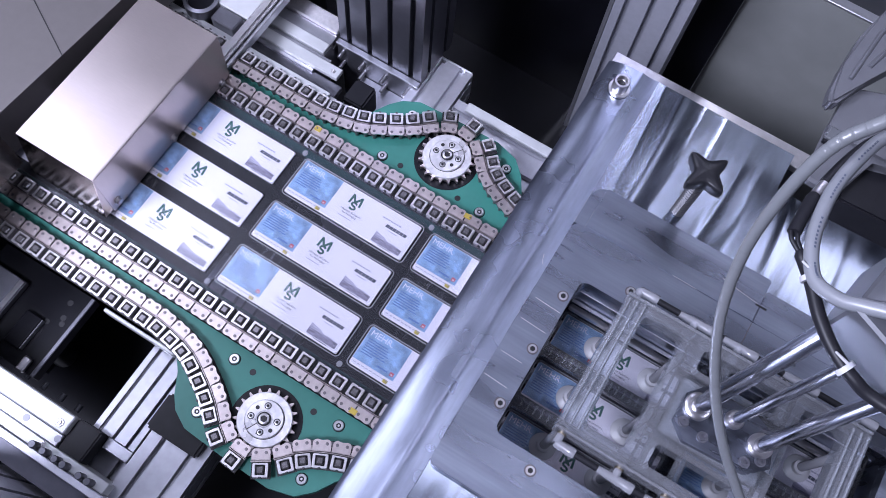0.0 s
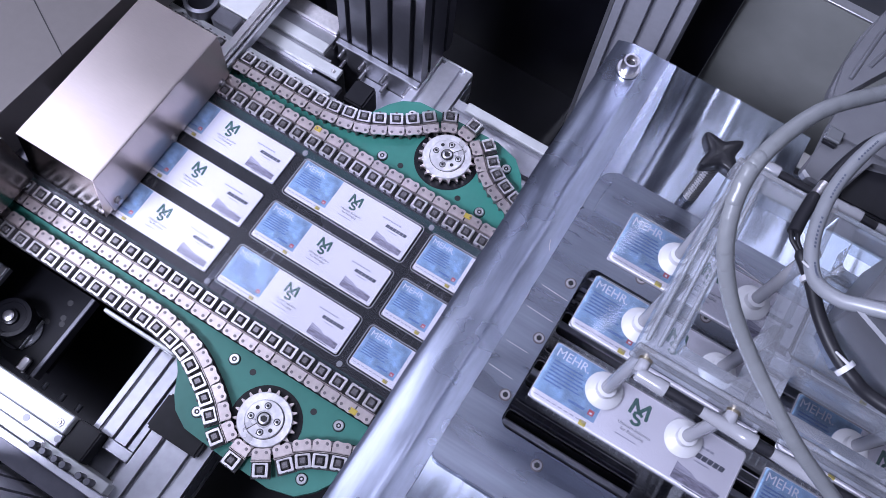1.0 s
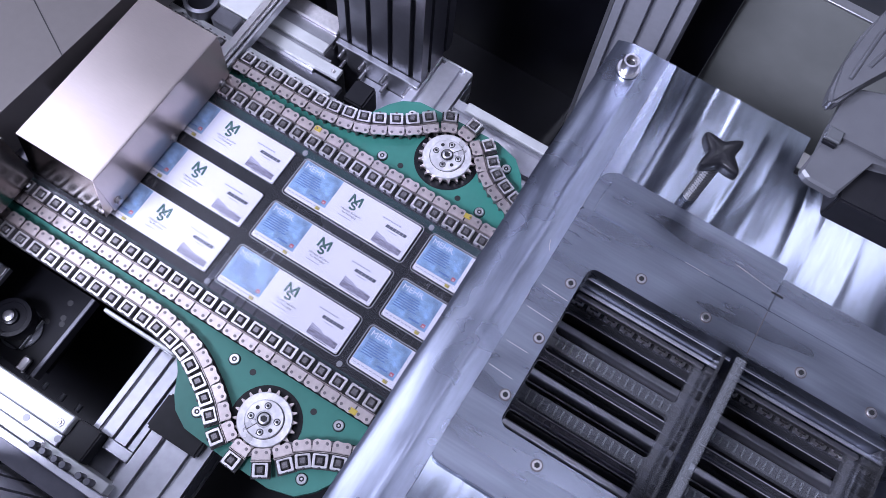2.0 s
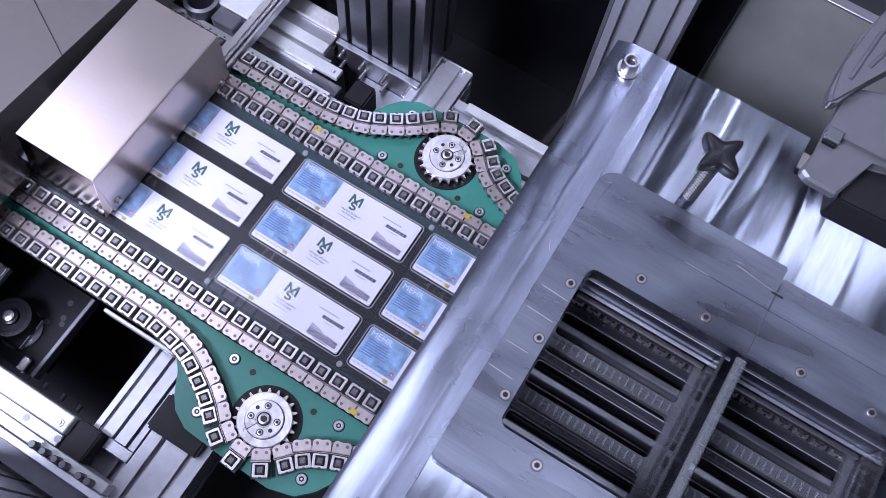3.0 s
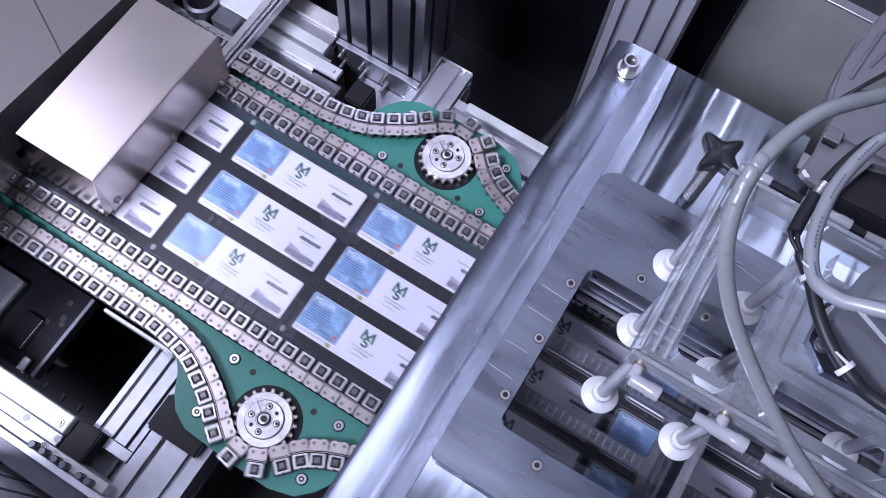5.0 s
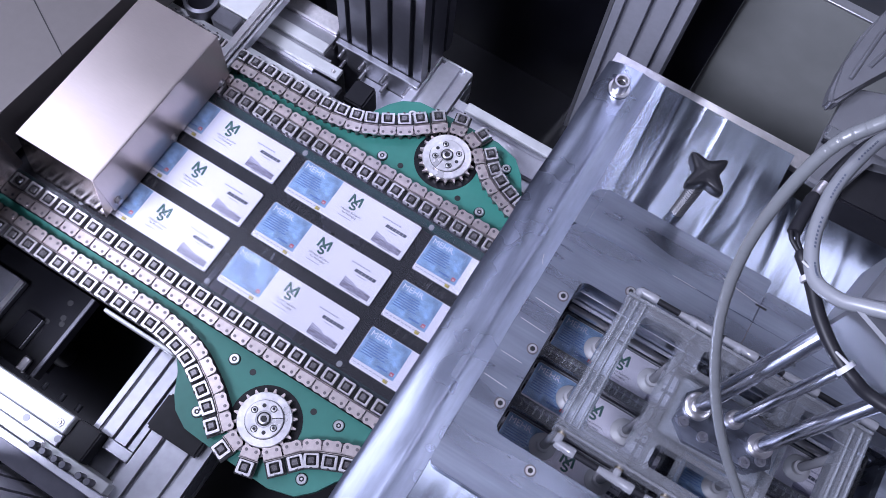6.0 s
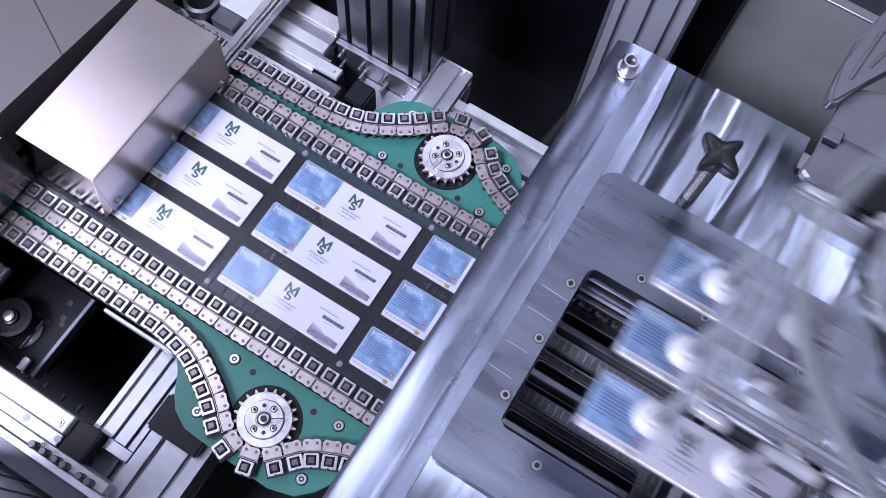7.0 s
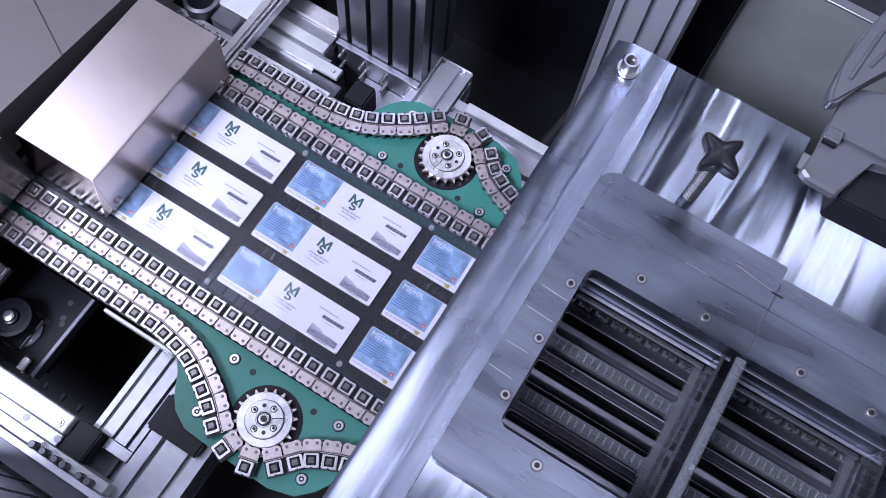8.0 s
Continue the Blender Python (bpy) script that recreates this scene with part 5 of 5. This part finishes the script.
def carriage():
    t = thing("gripper_carriage", "grey gripper carriage with guide block, cables and hoses", "carriage")
    bm = prism(bmesh.new(), [(0.548, -0.052), (0.60, -0.075), (0.74, -0.075), (0.74, 0.055), (0.60, 0.055), (0.560, 0.005)], 0.520, 0.575)
    bmesh.ops.bevel(bm, geom=bm.edges[:], offset=0.002, segments=1, affect="EDGES")
    part("guide_block", bm, "grey", t, "grey guide block with drilled holes")
    for x, y, r in ((0.575, -0.036, 0.0045), (0.588, -0.050, 0.0035), (0.574, -0.018, 0.0028), (0.592, -0.030, 0.0055), (0.604, -0.052, 0.004)):
        part("bore", lathe(bmesh.new(), (x, y, 0.575), [(r, 0), (r, 0.0004)], 16), "gap_dark", t)
        part("bore_rim", ring_wall(bmesh.new(), (x - r, y - r, x + r, y + r), r * 0.99, 0.575, 0.5757, 0.0012, 4), "steel", t)
    part("upper_bracket", boxes(((0.66, -0.07, 0.5755), (0.74, 0.05, 0.80)), bevel=0.003), "grey", t)
    part("slide", boxes(((0.62, 0.056, 0.53), (0.74, 0.12, 0.80)), bevel=0.003), "alu_dark", t)
    upper = [(0.5340, 0.0980, 0.556), (0.5204, 0.0804, 0.55), (0.5118, 0.0590, 0.55), (0.5049, 0.0340, 0.55)]
    lower = [(0.5095, -0.0215, 0.55), (0.5246, -0.0382, 0.55), (0.5383, -0.0568, 0.55), (0.5548, -0.0728, 0.55), (0.5726, -0.0831, 0.55), (0.5940, -0.0886, 0.55), (0.66, -0.10, 0.57)]
    part("black_cable", tube(bmesh.new(), spline(upper, 8), 0.0042, 14), "rubber", t, "black cable", True)
    part("cable_tag", tube(bmesh.new(), [(0.5048, 0.0337, 0.55), (0.5026, 0.0225, 0.55)], 0.0036, 10), "clip", t, "pale metal cable joint", True)
    part("sleeve", tube(bmesh.new(), spline([(0.5025, 0.0220, 0.55), (0.5012, 0.0030, 0.55), (0.5011, -0.0117, 0.55)], 6), [0.0038] + [0.0048] * 12, 14), "rubber", t, "black shrink sleeve", True)
    for d in (-0.0022, 0.0026):
        part("thin_cable", tube(bmesh.new(), spline([(0.5011 + d, -0.0110, 0.55), (0.5035 + d, -0.0165, 0.55), (0.5095 + d * 0.6, -0.0220, 0.55), (0.5180, -0.0305, 0.55)], 6), 0.0017, 10), "rubber", t, "thin black cable", True)
    part("black_cable", tube(bmesh.new(), spline(lower, 8), [0.0030] + [0.0046] * 48, 14), "rubber", t, "black cable", True)
    grey = [(0.5480, 0.1040, 0.558), (0.5268, 0.0861, 0.556), (0.5183, 0.0664, 0.556), (0.5119, 0.0402, 0.556), (0.5099, 0.0165, 0.556), (0.5123, -0.0111, 0.556), (0.5188, -0.0305, 0.556),
            (0.5269, -0.0414, 0.558), (0.5415, -0.0479, 0.566), (0.5554, -0.0480, 0.575), (0.5777, -0.0471, 0.585), (0.64, -0.05, 0.60)]
    part("grey_hose", tube(bmesh.new(), spline(grey, 8), 0.0050, 16), "hose", t, "printed grey pneumatic hose", True)
    way = [Vector(q) for q in spline(grey, 8)]
    bm = bmesh.new()
    for k in range(4, len(way) - 8):
        if k % 12 < 8:
            d = (way[k + 1] - way[k])
            side = Vector((-d.y, d.x, 0)).normalized()
            for q in (0.15,):
                m = way[k] + d * q + Vector((0, 0, 0.0049))
                prism(bm, [((m + d.normalized() * u * 0.0008 + side * v * 0.0007).x, (m + d.normalized() * u * 0.0008 + side * v * 0.0007).y) for u, v in ((-1, -1), (1, -1), (1, 1), (-1, 1))], m.z, m.z + 0.0002)
    part("hose_print", bm, "print_dark", t, "small blue-grey print")["kind"] = "stuff"
    for a, b in (((0.5215, -0.0352, 0.552), (0.5238, -0.0380, 0.552)), ((0.5640, -0.0790, 0.55), (0.5672, -0.0806, 0.55))):
        bm = tube(bmesh.new(), [a, b], 0.0068, 16)
        tube(bm, [(a[0], a[1], a[2] + 0.006), (a[0] - 0.010, a[1] + 0.002, a[2] + 0.008)], [0.0012, 0.0008], 6)
        part("cable_tie", bm, "tie", t, "white cable tie", True)
    pieces = []
    for k in range(len(TUBE_LOW) - 1):
        length = max((TUBE_LOW[k + 1] - TUBE_LOW[k]).length, (TUBE_HIGH[k + 1] - TUBE_HIGH[k]).length)
        h, rad = length / 2, 0.0048
        ends = [(h + rad * math.sin(radians(q)), rad * max(math.cos(radians(q)), 0.02)) for q in range(0, 91, 15)]
        bm = tube(bmesh.new(), [(-x, 0, 0) for x, r in ends[::-1]] + [(x, 0, 0) for x, r in ends], [r for x, r in ends[::-1]] + [r for x, r in ends], 20)
        o = part("tube_piece", bm, "tube", t, "milky clear air tube", True)
        o.matrix_basis = tube_pose(k, 0)
        pieces.append(o)
    rail = thing("carriage_rail", "steel rail on which the gripper carriage slides", "rail")
    part("rail", boxes(((0.60, 0.121, 0.60), (2.2, 0.150, 0.72)), bevel=0.003), "alu_dark", rail)
    part("rail_post", boxes(((2.12, 0.121, -0.95), (2.2, 0.2, 0.5995))), "alu_dark", rail)
    part("rail_post", boxes(((1.22, 0.151, -0.95), (1.30, 0.23, 0.72))), "alu_dark", rail)
    return t, pieces


# ---- what moves ----
FEED = [(0.0, 0.0), (3.33, 0.0), (3.4, 0.0080), (3.5, 0.0277), (4.0, 0.1296), (4.5, 0.2245), (4.7, 0.2640), (5.2, 0.3640), (5.35, 0.3950), (5.45, 0.4064), (8.0, 0.4064)]
PRESS = [(0.0, -0.046), (0.38, -0.046), (0.42, -0.042), (0.5, -0.023), (0.58, -0.005), (0.66, 0.0), (5.40, 0.0), (5.50, -0.010), (5.62, -0.038), (5.72, -0.046), (6.26, -0.046), (6.3, -0.043),
         (6.35, -0.030), (6.4, -0.011), (6.45, -0.001), (6.5, 0.0), (8.0, 0.0)]
LIFT = [(0.0, 0.0), (0.42, 0.0), (0.5, 0.015), (0.6, 0.080), (0.7, 0.190), (0.8, 0.280), (0.9, 0.320), (1.0, 0.332), (1.3, 0.332), (1.8, 0.332), (1.95, 0.22), (2.15, 0.0), (2.3, 0.0), (2.5, 0.22), (2.7, 0.315), (4.75, 0.315), (5.0, 0.315), (5.25, 0.28), (5.5, 0.10), (5.65, 0.02),
        (5.75, 0.0), (6.28, 0.0), (6.33, 0.008), (6.4, 0.042), (6.5, 0.102), (6.6, 0.190), (6.7, 0.282), (6.8, 0.322), (6.9, 0.332), (8.0, 0.332)]
AWAY = [(0.0, 0.0), (1.02, 0.0), (1.1, 0.018), (1.2, 0.100), (1.3, 0.230), (1.4, 0.43), (1.5, 0.66), (1.65, 0.88), (1.8, 0.95), (2.85, 0.95), (3.0, 0.88), (3.1, 0.70), (3.2, 0.48), (3.3, 0.26), (3.4, 0.095),
        (3.5, 0.014), (3.6, 0.0), (6.87, 0.0), (6.93, 0.006), (7.0, 0.047), (7.1, 0.130), (7.2, 0.29), (7.3, 0.51), (7.45, 0.80), (7.6, 0.95), (8.0, 0.95)]


SEAL = [(0.0, -0.075), (0.36, -0.075), (0.45, -0.03), (0.55, 0.0), (3.28, 0.0), (3.36, -0.03), (3.45, -0.075), (6.26, -0.075), (6.35, -0.03), (6.45, 0.0), (8.0, 0.0)]
JAW = [(0.0, 0.050), (0.36, 0.050), (0.45, 0.030), (0.55, 0.012), (1.9, 0.012), (2.7, 0.025), (3.25, 0.026), (3.36, 0.038), (3.45, 0.050), (6.26, 0.050), (6.35, 0.030), (6.45, 0.012), (8.0, 0.013)]


def value(rows, t):
    return float(np.interp(t, [r[0] for r in rows], [r[1] for r in rows]))


def times(*tables):
    return sorted({r[0] for tb in tables for r in tb})


def motions():
    walk(tool, [(t, pose(0, 0, z)) for t, z in PRESS])
    walk(grip, [(t, pose(value(AWAY, t), 0, value(LIFT, t))) for t in times(LIFT, AWAY)])
    walk(carrier, [(t, pose(x, 0, 0)) for t, x in AWAY])
    for k, o in enumerate(pieces):
        walk(o, [(t, tube_pose(k, min(z / 0.325, 1.03))) for t, z in LIFT])
    walk(seal, [(t, pose(-0.232, -0.322, -0.129 + z)) for t, z in SEAL])
    walk(under_jaw, [(t, pose(0, 0, -0.060 + z * 0.77)) for t, z in SEAL])
    walk(jaw, [(t, pose(0, 0, z)) for t, z in JAW])
    walk(film, [(t, pose(d, 0, 0)) for t, d in FEED])
    for run in web_chains:
        y = run.location.y
        walk(run, [(t, pose(d, y, 0)) for t, d in FEED])
    for wheel, s, turn in wheels:
        x, y, z = wheel.location
        walk(wheel, [(t, pose(x, y, z, 0, 0, turn + s * math.degrees(value(FEED, t) / 0.0409))) for t in (0.0, 3.33, 3.4, 3.5, 3.75, 4.0, 4.25, 4.5, 4.7, 4.95, 5.2, 5.35, 5.45, 8.0)])
    grid = [0.0, 3.33] + [3.4 + 0.1 * k for k in range(20)] + [5.35, 5.45, 8.0]
    grid = sorted(set(round(g, 3) for g in grid))
    for members, way, acc, s in return_chains:
        for o, start in members:
            walk(o, [(t, on_way(way, acc, start - value(FEED, t), s)) for t in grid])
    for o, c, r in all_packs:
        x0, y0 = c * PITCH, -r * LANE
        if c >= 2:      # standing under the press at the start: lifted out in the first cycle
            rows = [(t, pose(x0 + value(AWAY, t), y0, 0.0002 + value(LIFT, t))) for t in times(LIFT, AWAY) if t <= 2.15] + [(8.0, pose(x0 + 0.95, y0, 0.0002))]
        elif c >= 0:    # fed under the press, then lifted out
            rows = [(t, pose(x0 + d, y0, 0.0002)) for t, d in FEED[:-1]]
            rows += [(t, pose(x0 + 2 * PITCH + value(AWAY, t), y0, 0.0002 + value(LIFT, t))) for t in times(LIFT, AWAY) if t >= 6.25]
        else:
            rows = [(t, pose(x0 + d, y0, 0.0002)) for t, d in FEED]
        walk(o, rows)


hall()
machine_frame()
hood()
seal = seal_cylinder()
jaw = seal_jaw()
under_jaw = lower_jaw()
green_plates()
wheels = sprockets()
web_chains, return_chains = chains()
film = web()
all_packs = packs()
tool = press()
press_surroundings()
grip = gripper()
carrier, pieces = carriage()
motions()
